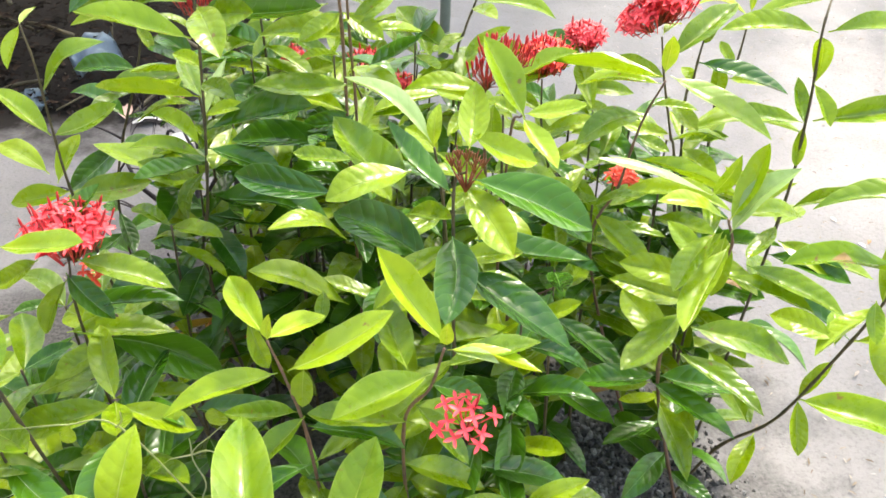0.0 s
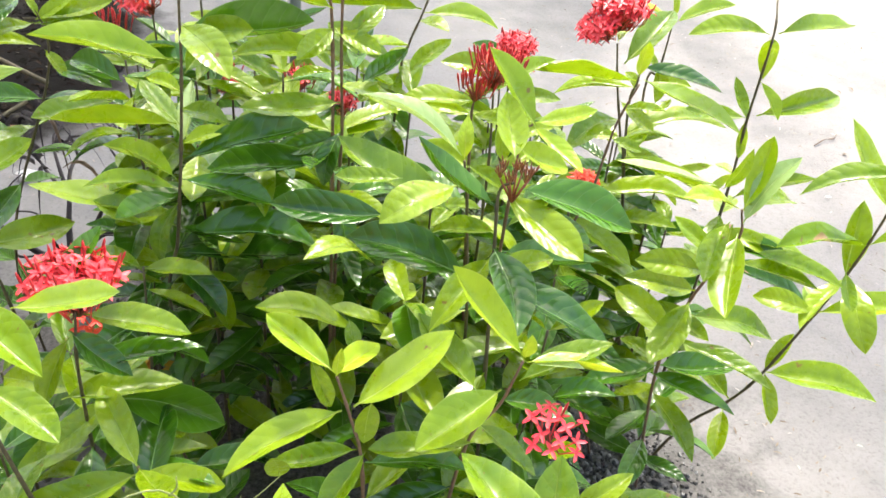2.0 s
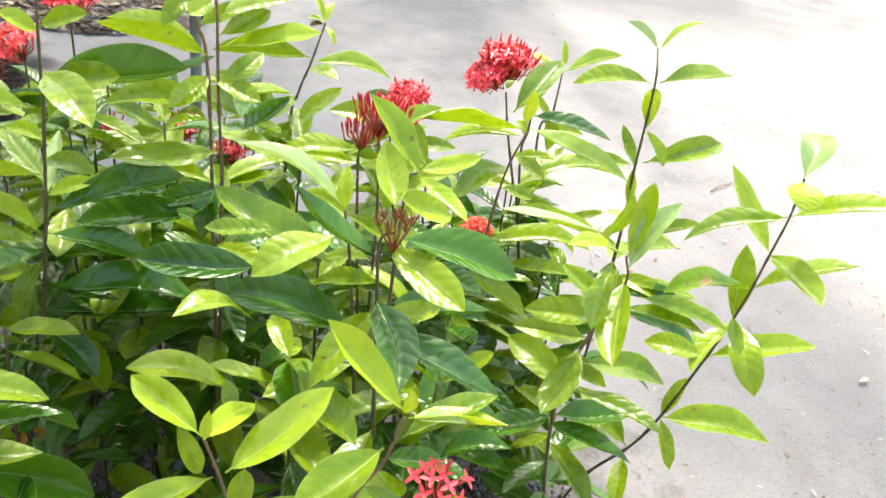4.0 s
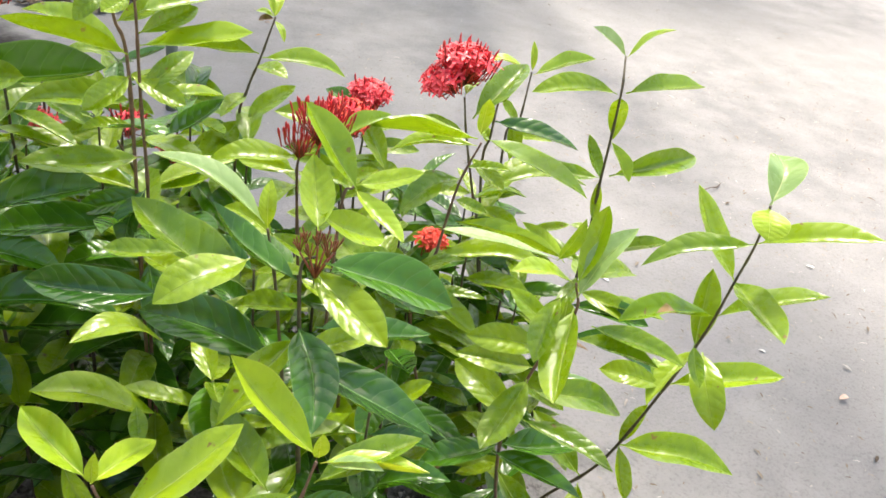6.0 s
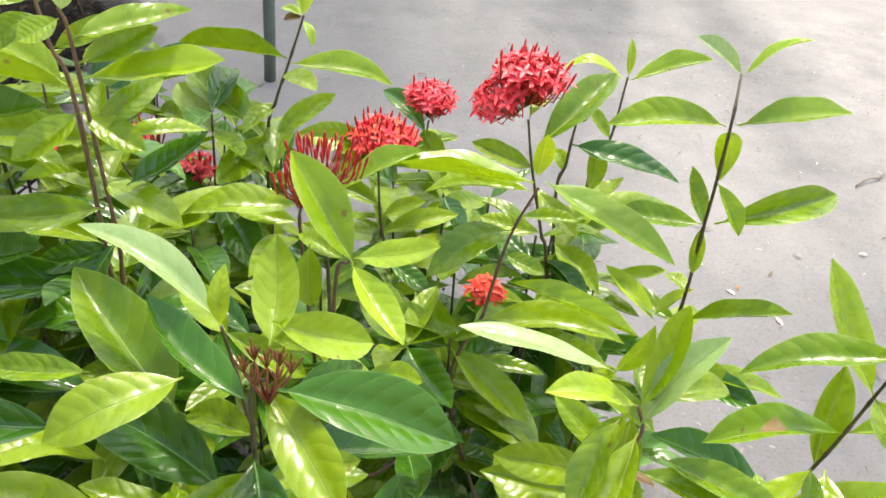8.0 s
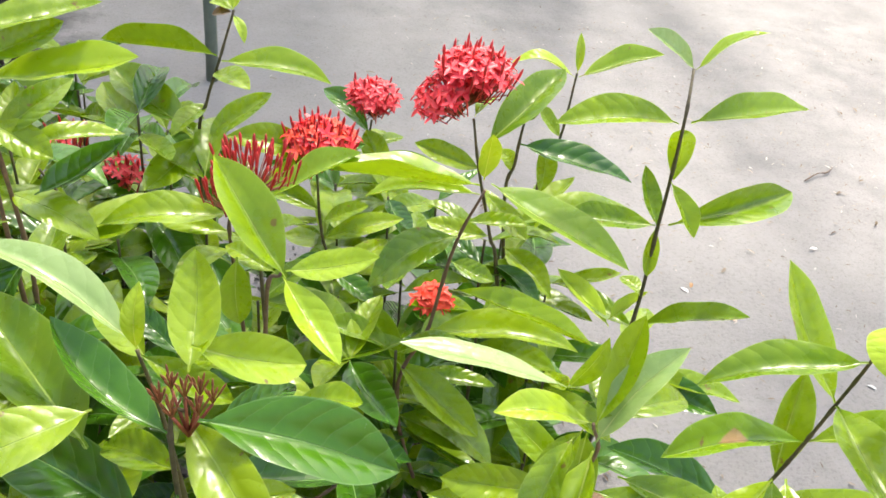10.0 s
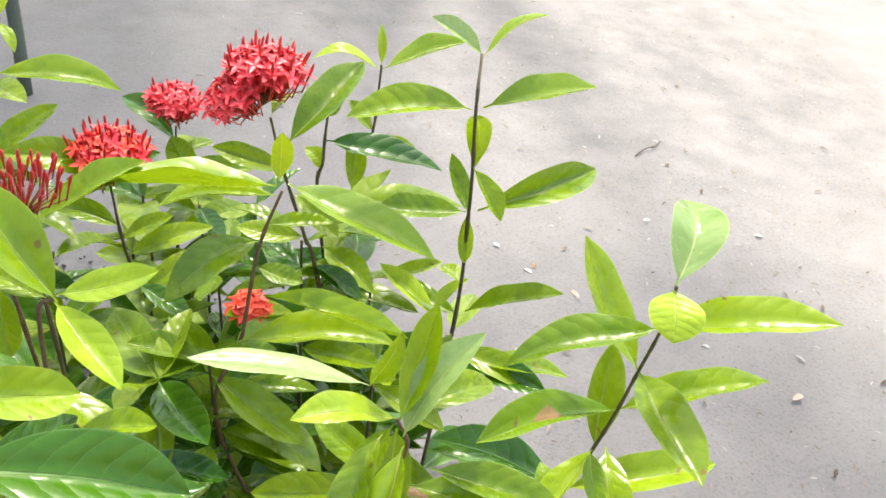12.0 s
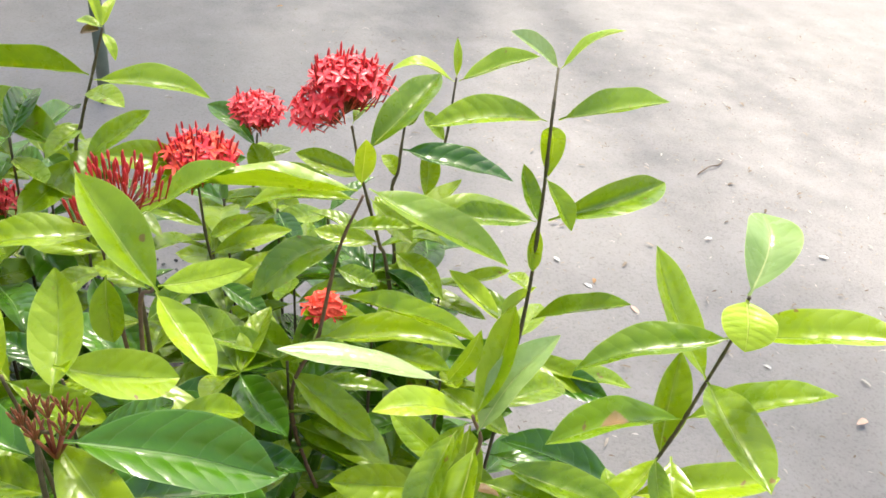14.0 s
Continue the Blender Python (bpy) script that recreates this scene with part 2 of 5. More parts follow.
# ---- ground ----
def ground():
    def steps(lo, hi, fine):
        mid = [lo + fine * k for k in range(int((hi - lo) / fine) + 1)]
        out = [0.15, 0.4, 0.9, 2, 4, 9, 20, 45, 100, 240]
        return [lo - d for d in reversed(out)] + mid + [mid[-1] + d for d in out]
    xs, ys = steps(-1.6, 3.4, 0.04), steps(-0.2, 4.6, 0.04)
    bm = bmesh.new()
    rows = []
    for y in ys:
        row = []
        for x in xs:
            near = max(0.0, 1 - math.hypot((x - 0.02) * 1.4, (y - 1.12) * 2.0))
            h = 0.012 * noise.noise((x * 1.3, y * 1.3, 0.0)) + 0.004 * noise.noise((x * 9, y * 9, 3.0)) + near * (0.02 + 0.03 * abs(noise.noise((x * 14, y * 14, 7.0))))
            if abs(x) > 4 or abs(y) > 6:
                h = 0.0
            row.append(bm.verts.new((x, y, h)))
        rows.append(row)
    for r, s in zip(rows, rows[1:]):
        for k in range(len(xs) - 1):
            bm.faces.new((r[k], r[k + 1], s[k + 1], s[k]))
    ob = new("ground", mesh_of(bm, "ground", ground_material()))
    return tagged(ob, "pale dusty sand yard with dark turned soil round the stems", "ground", kind="structure")


ground()


# walls added out of view: they block low sky light and darken reflections
def unseen_wall(name, x, y, wide, deep, high):
    bm = bmesh.new()
    bmesh.ops.create_cube(bm, size=1, matrix=Matrix.Translation((x, y, high / 2 - 0.1)) @ Matrix.Diagonal((wide, deep, high + 0.2, 1)))
    bmesh.ops.bevel(bm, geom=bm.edges[:], offset=0.015, segments=2, affect="EDGES")
    return tagged(new(name, mesh_of(bm, name, PLASTER)), "plain grey plaster wall out of view, added to block low sky light", "wall", kind="structure")


PLASTER = plain_material("plaster", (0.22, 0.21, 0.19), (0.36, 0.35, 0.32), 3.0, 0.9, 0.003)
unseen_wall("wall_west", -2.6, 1.9, 0.15, 11.0, 2.5)
unseen_wall("wall_south", 1.5, -3.6, 8.0, 0.15, 2.5)


# ---- leaves ----
BENDS = (-0.04, 0.0, 0.03, 0.055, 0.075, 0.095, 0.115, 0.14, 0.17, 0.21)


def leaf_mesh(age, k, arch):
    """An oblong blade of length 1 and width 1 from its short stalk at the origin along +y, with a blunt foot and a short point, arched along its length and creased along the midrib; k gives it its own twist and waves."""
    rng = random.Random(100 + k)
    crease, curl, twist, wavy, lean = rng.uniform(0.60, 1.10), rng.uniform(0.10, 0.45), rng.uniform(-0.5, 0.5), rng.uniform(0.003, 0.009), rng.uniform(-0.16, 0.16)
    belly, foot, point, late = rng.uniform(0.44, 0.57), rng.uniform(2.1, 2.9), rng.uniform(2.1, 3.1), rng.uniform(0.85, 1.3)
    flick = rng.uniform(-0.05, 0.02)
    bm = bmesh.new()
    uv = bm.loops.layers.uv.new("UVMap")
    rim = bm.loops.layers.uv.new("rim")
    n, half = 18, 3
    rows = []
    for i in range(n + 1):
        v = i / n
        s = max(0.0, (v - 0.045) / 0.955)
        if s < belly:
            w = max(0.03, 0.5 * (1 - ((belly - s) / belly) ** foot) ** 0.95)
        else:
            w = max(0.010, 0.5 * (1 - ((s - belly) / (1 - belly)) ** point))
        row = []
        for j in range(-half, half + 1):
            u = j / half
            x = u * w * 0.92 + lean * math.sin(math.pi * v)
            z = arch * math.sin(math.pi * v ** late) + flick * max(0, v - 0.75) ** 2 * 8
            z += 0.34 * w * (crease * (abs(u) - 0.4) - curl * u * u) + twist * u * w * 0.34 * (v - 0.35)
            z += wavy * u * u * math.sin(v * 15 + k + (2 if u > 0 else 0)) * min(1, w * 3)
            row.append((bm.verts.new((x, v, z)), (u * 0.5 * max(w * 2, 0.2) + 0.5, v), (abs(u), v)))
        rows.append(row)
    for r, s in zip(rows, rows[1:]):
        for j in range(2 * half):
            q = (r[j], r[j + 1], s[j + 1], s[j])
            f = bm.faces.new([a[0] for a in q])
            for loop, a in zip(f.loops, q):
                loop[uv].uv = a[1]
                loop[rim].uv = a[2]
    return mesh_of(bm, "leaf", LEAF[age])


LEAVES = {age: [leaf_mesh(age, 10 * a + k, bend) for k, bend in enumerate(BENDS)] for a, age in enumerate(LEAF)}
leaf_dice = random.Random(5)


def leaf(plant, base, tip, width, roll, age, bend=None):
    """One leaf on a plant, from its stalk to its tip; roll turns it about its own length, from lying flat; bend, 0 to 9, says how far it arches."""
    base, tip = Vector(base), Vector(tip)
    axis = tip - base
    length = axis.length
    axis.normalize()
    up = Vector((0, 0, 1)) - axis * axis.z
    if up.length < 0.35:
        up = Vector((0, -1, 0.6)) - axis * axis.dot(Vector((0, -1, 0.6)))
    up.normalize()
    side = axis.cross(up)
    a = radians(roll)
    side = side * math.cos(a) + up * math.sin(a)
    up = side.cross(axis)
    chance = leaf_dice.randrange(1, 9)
    ob = new("leaf", LEAVES[age][chance if bend is None else bend])
    ob.parent = plant
    m = Matrix((side * width, axis * length, up * length)).transposed().to_4x4()
    m.translation = base
    ob.matrix_basis = plant.matrix_basis.inverted() @ m
    return ob


def stem(plant, points, top=0.0011, foot=0.0024, bark=None):
    """A woody stem from its top down to its foot, a little thicker at its joints."""
    line = spline(points, 7)
    n = len(line) - 1
    radii = [(top + (foot - top) * (k / n) ** 0.8) * (1.28 if k % 5 == 0 else 1.0) for k in range(n + 1)]
    bm = bmesh.new()
    tube(bm, [q - plant.location for q in line], radii)
    return part("stem", bm, bark or BARK, plant)


fill_dice = random.Random(11)


def clothe(plant, points, high, low=0.12, gap=0.036, skins=("dark", "mid", "dark", "mid", "mid")):
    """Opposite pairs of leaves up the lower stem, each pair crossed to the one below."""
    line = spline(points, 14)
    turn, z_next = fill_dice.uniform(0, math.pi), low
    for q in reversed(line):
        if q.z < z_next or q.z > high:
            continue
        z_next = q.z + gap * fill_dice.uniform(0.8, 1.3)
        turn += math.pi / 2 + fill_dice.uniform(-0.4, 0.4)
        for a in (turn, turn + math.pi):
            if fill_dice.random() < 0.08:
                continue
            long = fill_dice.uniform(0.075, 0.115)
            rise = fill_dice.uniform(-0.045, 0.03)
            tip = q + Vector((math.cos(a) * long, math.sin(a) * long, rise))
            # below 0.44 m mostly dark skins: the shrub's inner shade put into leaf colour
            leaf(plant, q, tip, long * fill_dice.uniform(0.34, 0.44), fill_dice.uniform(-25, 25), fill_dice.choice(skins if q.z > 0.44 else ("dark", "dark", "mid")))


def shoot(plant, x, y, top, lean=(0.0, 0.0)):
    """A leafy inner shoot from the soil up to its top."""
    line = [(x + lean[0], y + lean[1], top), (x + lean[0] * 0.7, y + lean[1] * 0.7, top * 0.7), (x + lean[0] * 0.25, y + lean[1] * 0.25, top * 0.3), (x, y, -0.02)]
    stem(plant, line, 0.0012, 0.0028)
    clothe(plant, line, top + 0.01)
    tip, a = Vector(line[0]), fill_dice.uniform(0, math.pi)
    for turn in (a, a + math.pi):
        long = fill_dice.uniform(0.06, 0.09)
        leaf(plant, tip - Vector((0, 0, 0.002)), tip + Vector((math.cos(turn) * long, math.sin(turn) * long, fill_dice.uniform(0.0, 0.04))), long * 0.38, fill_dice.uniform(-20, 20), fill_dice.choice(("mid", "mid", "dark")))


def shrub(at, label):
    ob = new("ixora_shrub")
    ob.location = at
    ob.matrix_basis = Matrix.Translation(at)
    return tagged(ob, label, "shrub", group="flowering shrubs")


# ---- flowers ----
def floret_mesh(mat, open_to, long=0.020, petal=0.0085, thick=1.0):
    """One flower along +z: a thin tube that opens into four pointed petals, or a closed pointed bud."""
    bm = bmesh.new()
    if open_to <= 0:
        tube(bm, [Vector((0, 0, z)) for z in (0, long * 0.45, long * 0.75, long * 0.9, long)], [q * thick for q in (0.0006, 0.0008, 0.0014, 0.0011, 0.0002)], 5)
        return mesh_of(bm, "bud", mat)
    tube(bm, [Vector((0, 0, z)) for z in (0, long * 0.6, long)], [0.0006, 0.0007, 0.0011], 5)
    for k in range(4):
        a = k * math.pi / 2
        d, s = Vector((math.cos(a), math.sin(a), 0)), Vector((-math.sin(a), math.cos(a), 0))
        lift = 1 - open_to
        z0 = Vector((0, 0, long))
        pts = []
        for t, w in ((0.0, 0.0009), (0.35, 0.0021), (0.7, 0.0017), (1.0, 0.0002)):
            c = z0 + d * petal * t + Vector((0, 0, petal * (lift * t - 0.25 * t * t)))
            pts.append([bm.verts.new(c - s * w), bm.verts.new(c + Vector((0, 0, -0.0006))), bm.verts.new(c + s * w)])
        for p, q in zip(pts, pts[1:]):
            bm.faces.new((p[0], p[1], q[1], q[0]))
            bm.faces.new((p[1], p[2], q[2], q[1]))
    return mesh_of(bm, "floret", mat)


FLORETS = [floret_mesh(PETAL, o, l, p) for o, l, p in ((0.72, 0.026, 0.0100), (0.48, 0.029, 0.0100), (0.25, 0.026, 0.0100))]
FLORETS_ORANGE = [floret_mesh(PETAL_ORANGE, o, 0.025, 0.0100) for o in (0.85, 0.55)]
BUDS = [floret_mesh(BUD_RED, 0, l) for l in (0.024, 0.030, 0.036)]
BUDS_BROWN = [floret_mesh(BUD_BROWN, 0, l, thick=0.72) for l in (0.014, 0.019)]
BUDS_SHORT = [floret_mesh(BUD_RED, 0, l) for l in (0.016, 0.021)]
flower_dice = random.Random(23)


def flower_head(plant, foot, size, tilt=(0, 0), florets=50, buds=15, kinds=None, bud_kinds=None, spread=1.0, label=""):
    """A domed head of many flowers whose thin tubes run together at its foot, with upright buds among them. size: half its width; tilt: how far its top leans along x and y."""
    kinds, bud_kinds = kinds or FLORETS, bud_kinds or BUDS
    foot = Vector(foot)
    axis = Vector((tilt[0], tilt[1], 1)).normalized()
    turn = axis.to_track_quat("Z", "Y").to_matrix()
    local = foot - plant.location
    bm = bmesh.new()
    places = []

    def put(meshes, name, a, r, far, upright):
        out = Vector((math.cos(a) * math.sin(r), math.sin(a) * math.sin(r), math.cos(r)))
        mesh = flower_dice.choice(meshes)
        top = local + turn @ (Vector((out.x, out.y, out.z * 0.55 + 0.82)) * size * far)
        shake = Vector([flower_dice.uniform(-0.14, 0.14) for _ in range(3)])
        d = ((top - local).normalized() * (1 - upright) + axis * upright + shake).normalized()
        grow = flower_dice.uniform(0.85, 1.18)
        base = top - d * max(v.co.z for v in mesh.vertices) * grow
        fork = local + (base - local) * 0.35 + axis * size * 0.05
        tube(bm, [local - axis * 0.003, fork, base + d * 0.002], [0.0011, 0.0007, 0.0005], 4)
        places.append((name, mesh, Matrix.Translation(base) @ d.to_track_quat("Z", "Y").to_matrix().to_4x4() @ pose(0, 0, 0, 0, 0, flower_dice.uniform(0, 90)) @ Matrix.Scale(grow, 4)))

    for k in range(florets):
        put(kinds, "floret", k * 2.399 + flower_dice.uniform(-0.3, 0.3), math.acos(1 - (k + 0.5) / florets * 0.80) * spread, flower_dice.uniform(0.84, 1.08), 0.25)
    for k in range(buds):
        put(bud_kinds, "bud", k * 2.399 + 1.0, math.acos(1 - (k + 0.5) / max(buds, 1) * 0.70) * spread, flower_dice.uniform(1.04, 1.30), 0.55)
    head = part("flower_head", bm, STALK, plant, label)
    for name, mesh, m in places:
        ob = new(name, mesh)
        ob.parent = head
        ob.matrix_basis = m
    return head


# ---- the shrubs, stem by stem: foot and top of each leaf in metres ----
shrub_right = shrub((0.448, 1.186, 0.000), "young ixora shrub with glossy green leaves and red heads")
line = [(0.491, 1.245, 0.789), (0.476, 1.210, 0.752), (0.508, 1.249, 0.621), (0.508, 1.239, 0.450), (0.458, 1.190, -0.020)]
stem(shrub_right, line)
leaf(shrub_right, (0.489, 1.250, 0.489), (0.451, 1.323, 0.511), 0.029, 0, "young", 4)
leaf(shrub_right, (0.487, 1.251, 0.498), (0.527, 1.257, 0.529), 0.018, 0, "young", 3)
leaf(shrub_right, (0.492, 1.245, 0.788), (0.445, 1.255, 0.820), 0.021, 30, "pale", 4)
leaf(shrub_right, (0.493, 1.244, 0.789), (0.539, 1.230, 0.830), 0.023, 0, "young", 7)
leaf(shrub_right, (0.473, 1.213, 0.754), (0.366, 1.221, 0.751), 0.037, 15, "mid", 5)
leaf(shrub_right, (0.483, 1.211, 0.756), (0.609, 1.234, 0.759), 0.036, -15, "mid", 4)
leaf(shrub_right, (0.476, 1.211, 0.752), (0.494, 1.227, 0.690), 0.025, 25, "light", 9)
leaf(shrub_right, (0.509, 1.234, 0.633), (0.664, 1.273, 0.642), 0.039, -40, "mid", 4)
leaf(shrub_right, (0.503, 1.246, 0.624), (0.422, 1.269, 0.628), 0.031, 15, "mid", 2)
leaf(shrub_right, (0.493, 1.229, 0.686), (0.514, 1.197, 0.645), 0.024, -10, "light", 4)
leaf(shrub_right, (0.507, 1.249, 0.620), (0.501, 1.292, 0.664), 0.022, 0, "mid", 0)
leaf(shrub_right, (0.508, 1.252, 0.617), (0.510, 1.242, 0.563), 0.020, 0, "light", 0)
leaf(shrub_right, (0.518, 1.237, 0.501), (0.580, 1.164, 0.574), 0.036, -15, "mid", 4)
leaf(shrub_right, (0.510, 1.244, 0.536), (0.502, 1.277, 0.536), 0.022, 0, "mid")
leaf(shrub_right, (0.513, 1.240, 0.494), (0.456, 1.319, 0.504), 0.032, 10, "mid")
leaf(shrub_right, (0.530, 1.216, 0.445), (0.632, 1.182, 0.429), 0.037, 0, "mid", 3)
leaf(shrub_right, (0.515, 1.235, 0.450), (0.590, 1.184, 0.420), 0.035, -30, "mid")
clothe(shrub_right, line, 0.50)
line = [(0.526, 0.978, 0.739), (0.549, 0.999, 0.679), (0.552, 1.009, 0.623), (0.557, 1.021, 0.565), (0.550, 1.025, 0.515), (0.538, 1.032, 0.454), (0.514, 1.050, 0.337), (0.501, 1.075, 0.259), (0.461, 1.110, 0.164), (0.430, 1.150, -0.020)]
stem(shrub_right, line)
leaf(shrub_right, (0.526, 0.979, 0.739), (0.571, 1.040, 0.763), 0.042, 0, "pale", 9)
leaf(shrub_right, (0.526, 0.979, 0.736), (0.511, 0.949, 0.717), 0.042, 0, "young", 7)
leaf(shrub_right, (0.549, 0.999, 0.679), (0.437, 1.026, 0.640), 0.039, 0, "mid", 6)
leaf(shrub_right, (0.549, 0.999, 0.679), (0.638, 0.928, 0.725), 0.044, -5, "mid", 5)
leaf(shrub_right, (0.552, 1.009, 0.623), (0.533, 1.094, 0.700), 0.042, 0, "mid", 1)
leaf(shrub_right, (0.552, 1.009, 0.623), (0.527, 0.894, 0.633), 0.043, -10, "mid", 4)
leaf(shrub_right, (0.557, 1.021, 0.565), (0.655, 0.972, 0.624), 0.042, 0, "mid", 4)
leaf(shrub_right, (0.557, 1.021, 0.565), (0.416, 1.007, 0.585), 0.034, 0, "worn", 5)
leaf(shrub_right, (0.550, 1.025, 0.515), (0.573, 1.069, 0.599), 0.035, 0, "light", 4)
leaf(shrub_right, (0.550, 1.025, 0.515), (0.473, 0.983, 0.475), 0.035, -30, "light", 4)
leaf(shrub_right, (0.538, 1.032, 0.454), (0.423, 1.086, 0.501), 0.041, 0, "dark", 4)
leaf(shrub_right, (0.570, 1.031, 0.503), (0.555, 0.953, 0.452), 0.043, -15, "mid", 9)
leaf(shrub_right, (0.538, 1.032, 0.454), (0.685, 1.004, 0.475), 0.042, -15, "mid", 4)
leaf(shrub_right, (0.499, 0.997, 0.478), (0.506, 1.036, 0.498), 0.022, 0, "light")
leaf(shrub_right, (0.500, 0.999, 0.487), (0.436, 1.037, 0.487), 0.032, 25, "mid")
leaf(shrub_right, (0.514, 1.050, 0.337), (0.546, 1.060, 0.394), 0.024, 0, "mid", 4)
leaf(shrub_right, (0.514, 1.050, 0.337), (0.662, 0.990, 0.317), 0.055, -10, "mid", 6)
leaf(shrub_right, (0.514, 1.050, 0.337), (0.513, 1.000, 0.287), 0.027, 0, "mid", 4)
leaf(shrub_right, (0.481, 1.060, 0.260), (0.441, 1.000, 0.229), 0.028, -15, "mid", 7)
leaf(shrub_right, (0.443, 1.016, 0.329), (0.411, 1.107, 0.359), 0.035, 20, "mid")
leaf(shrub_right, (0.398, 1.041, 0.259), (0.352, 1.112, 0.279), 0.037, 15, "mid")
leaf(shrub_right, (0.531, 1.009, 0.536), (0.526, 0.971, 0.506), 0.022, 0, "light")
line = [(0.340, 0.991, 0.648), (0.352, 0.996, 0.603), (0.322, 1.001, 0.518), (0.322, 1.020, 0.388), (0.448, 1.140, -0.020)]
stem(shrub_right, line, bark=BARK_BROWN)
leaf(shrub_right, (0.341, 0.993, 0.646), (0.268, 0.994, 0.666), 0.027, 0, "young", 7)
leaf(shrub_right, (0.344, 0.987, 0.633), (0.402, 1.004, 0.701), 0.031, 0, "pale", 7)
leaf(shrub_right, (0.341, 0.990, 0.647), (0.370, 1.018, 0.720), 0.026, 0, "light", 0)
leaf(shrub_right, (0.326, 1.014, 0.661), (0.214, 1.049, 0.680), 0.030, -15, "pale", 3)
leaf(shrub_right, (0.350, 0.996, 0.613), (0.289, 0.898, 0.582), 0.041, -35, "light", 2)
leaf(shrub_right, (0.335, 1.001, 0.624), (0.286, 0.944, 0.593), 0.027, -10, "mid", 4)
leaf(shrub_right, (0.352, 0.985, 0.582), (0.430, 0.940, 0.574), 0.033, 0, "mid", 4)
leaf(shrub_right, (0.367, 0.983, 0.598), (0.455, 0.932, 0.578), 0.032, -10, "mid")
leaf(shrub_right, (0.346, 1.010, 0.620), (0.301, 0.983, 0.583), 0.024, 0, "mid", 0)
leaf(shrub_right, (0.349, 1.009, 0.617), (0.339, 0.979, 0.559), 0.030, 0, "light", 1)
leaf(shrub_right, (0.326, 1.013, 0.661), (0.343, 1.008, 0.711), 0.017, 5, "light")
leaf(shrub_right, (0.322, 1.001, 0.518), (0.250, 0.940, 0.488), 0.040, 0, "mid")
leaf(shrub_right, (0.343, 1.018, 0.481), (0.463, 1.008, 0.438), 0.043, -25, "mid", 7)
leaf(shrub_right, (0.334, 1.008, 0.449), (0.407, 0.922, 0.443), 0.038, 5, "mid", 3)
leaf(shrub_right, (0.322, 1.018, 0.408), (0.289, 1.068, 0.408), 0.026, 10, "mid")
leaf(shrub_right, (0.315, 1.022, 0.388), (0.401, 0.951, 0.373), 0.038, 0, "dark", 4)
leaf(shrub_right, (0.335, 1.034, 0.351), (0.287, 1.046, 0.331), 0.023, 0, "mid")
leaf(shrub_right, (0.325, 1.009, 0.453), (0.277, 1.091, 0.473), 0.040, 25, "mid")
leaf(shrub_right, (0.326, 1.002, 0.532), (0.242, 1.025, 0.542), 0.033, 35, "mid")
leaf(shrub_right, (0.332, 1.003, 0.559), (0.248, 1.019, 0.569), 0.033, 35, "mid")
leaf(shrub_right, (0.337, 1.004, 0.580), (0.297, 1.041, 0.610), 0.026, 25, "light")
leaf(shrub_right, (0.347, 0.992, 0.653), (0.426, 1.020, 0.633), 0.028, -15, "mid")
leaf(shrub_right, (0.314, 1.023, 0.386), (0.253, 1.019, 0.382), 0.026, 5, "light")
leaf(shrub_right, (0.282, 1.058, 0.342), (0.249, 1.050, 0.338), 0.022, 0, "dry")
leaf(shrub_right, (0.348, 0.993, 0.571), (0.368, 0.977, 0.571), 0.015, 15, "dry")
clothe(shrub_right, line, 0.42)
line = [(0.314, 1.216, 0.689), (0.295, 1.216, 0.632), (0.279, 1.206, 0.547), (0.256, 1.186, 0.432), (0.398, 1.210, -0.020)]
stem(shrub_right, line, bark=BARK_BROWN)
leaf(shrub_right, (0.310, 1.219, 0.692), (0.181, 1.235, 0.700), 0.045, -15, "light", 4)
leaf(shrub_right, (0.319, 1.218, 0.694), (0.427, 1.144, 0.656), 0.049, 0, "light", 3)
leaf(shrub_right, (0.313, 1.221, 0.696), (0.312, 1.212, 0.745), 0.020, 0, "young", 0)
leaf(shrub_right, (0.310, 1.217, 0.684), (0.217, 1.250, 0.664), 0.034, 0, "light")
leaf(shrub_right, (0.296, 1.215, 0.642), (0.212, 1.174, 0.623), 0.036, 20, "mid", 8)
leaf(shrub_right, (0.301, 1.217, 0.656), (0.359, 1.212, 0.654), 0.021, -10, "mid", 4)
leaf(shrub_right, (0.278, 1.204, 0.544), (0.411, 1.161, 0.544), 0.047, 0, "mid", 6)
leaf(shrub_right, (0.297, 1.208, 0.587), (0.406, 1.131, 0.583), 0.032, 0, "mid", 4)
leaf(shrub_right, (0.259, 1.194, 0.467), (0.224, 1.280, 0.518), 0.032, 0, "mid", 4)
leaf(shrub_right, (0.265, 1.189, 0.460), (0.333, 1.121, 0.440), 0.045, 0, "mid", 7)
leaf(shrub_right, (0.262, 1.211, 0.525), (0.170, 1.208, 0.494), 0.033, 0, "mid", 6)
leaf(shrub_right, (0.293, 1.214, 0.615), (0.330, 1.196, 0.605), 0.022, -20, "mid")
leaf(shrub_right, (0.251, 1.183, 0.429), (0.149, 1.167, 0.409), 0.034, 25, "dark")
leaf(shrub_right, (0.257, 1.186, 0.432), (0.332, 1.127, 0.412), 0.031, 10, "mid")
leaf(shrub_right, (0.267, 1.196, 0.494), (0.341, 1.171, 0.495), 0.027, 0, "mid", 2)
leaf(shrub_right, (0.258, 1.185, 0.408), (0.201, 1.228, 0.418), 0.024, 10, "dark")
clothe(shrub_right, line, 0.50)
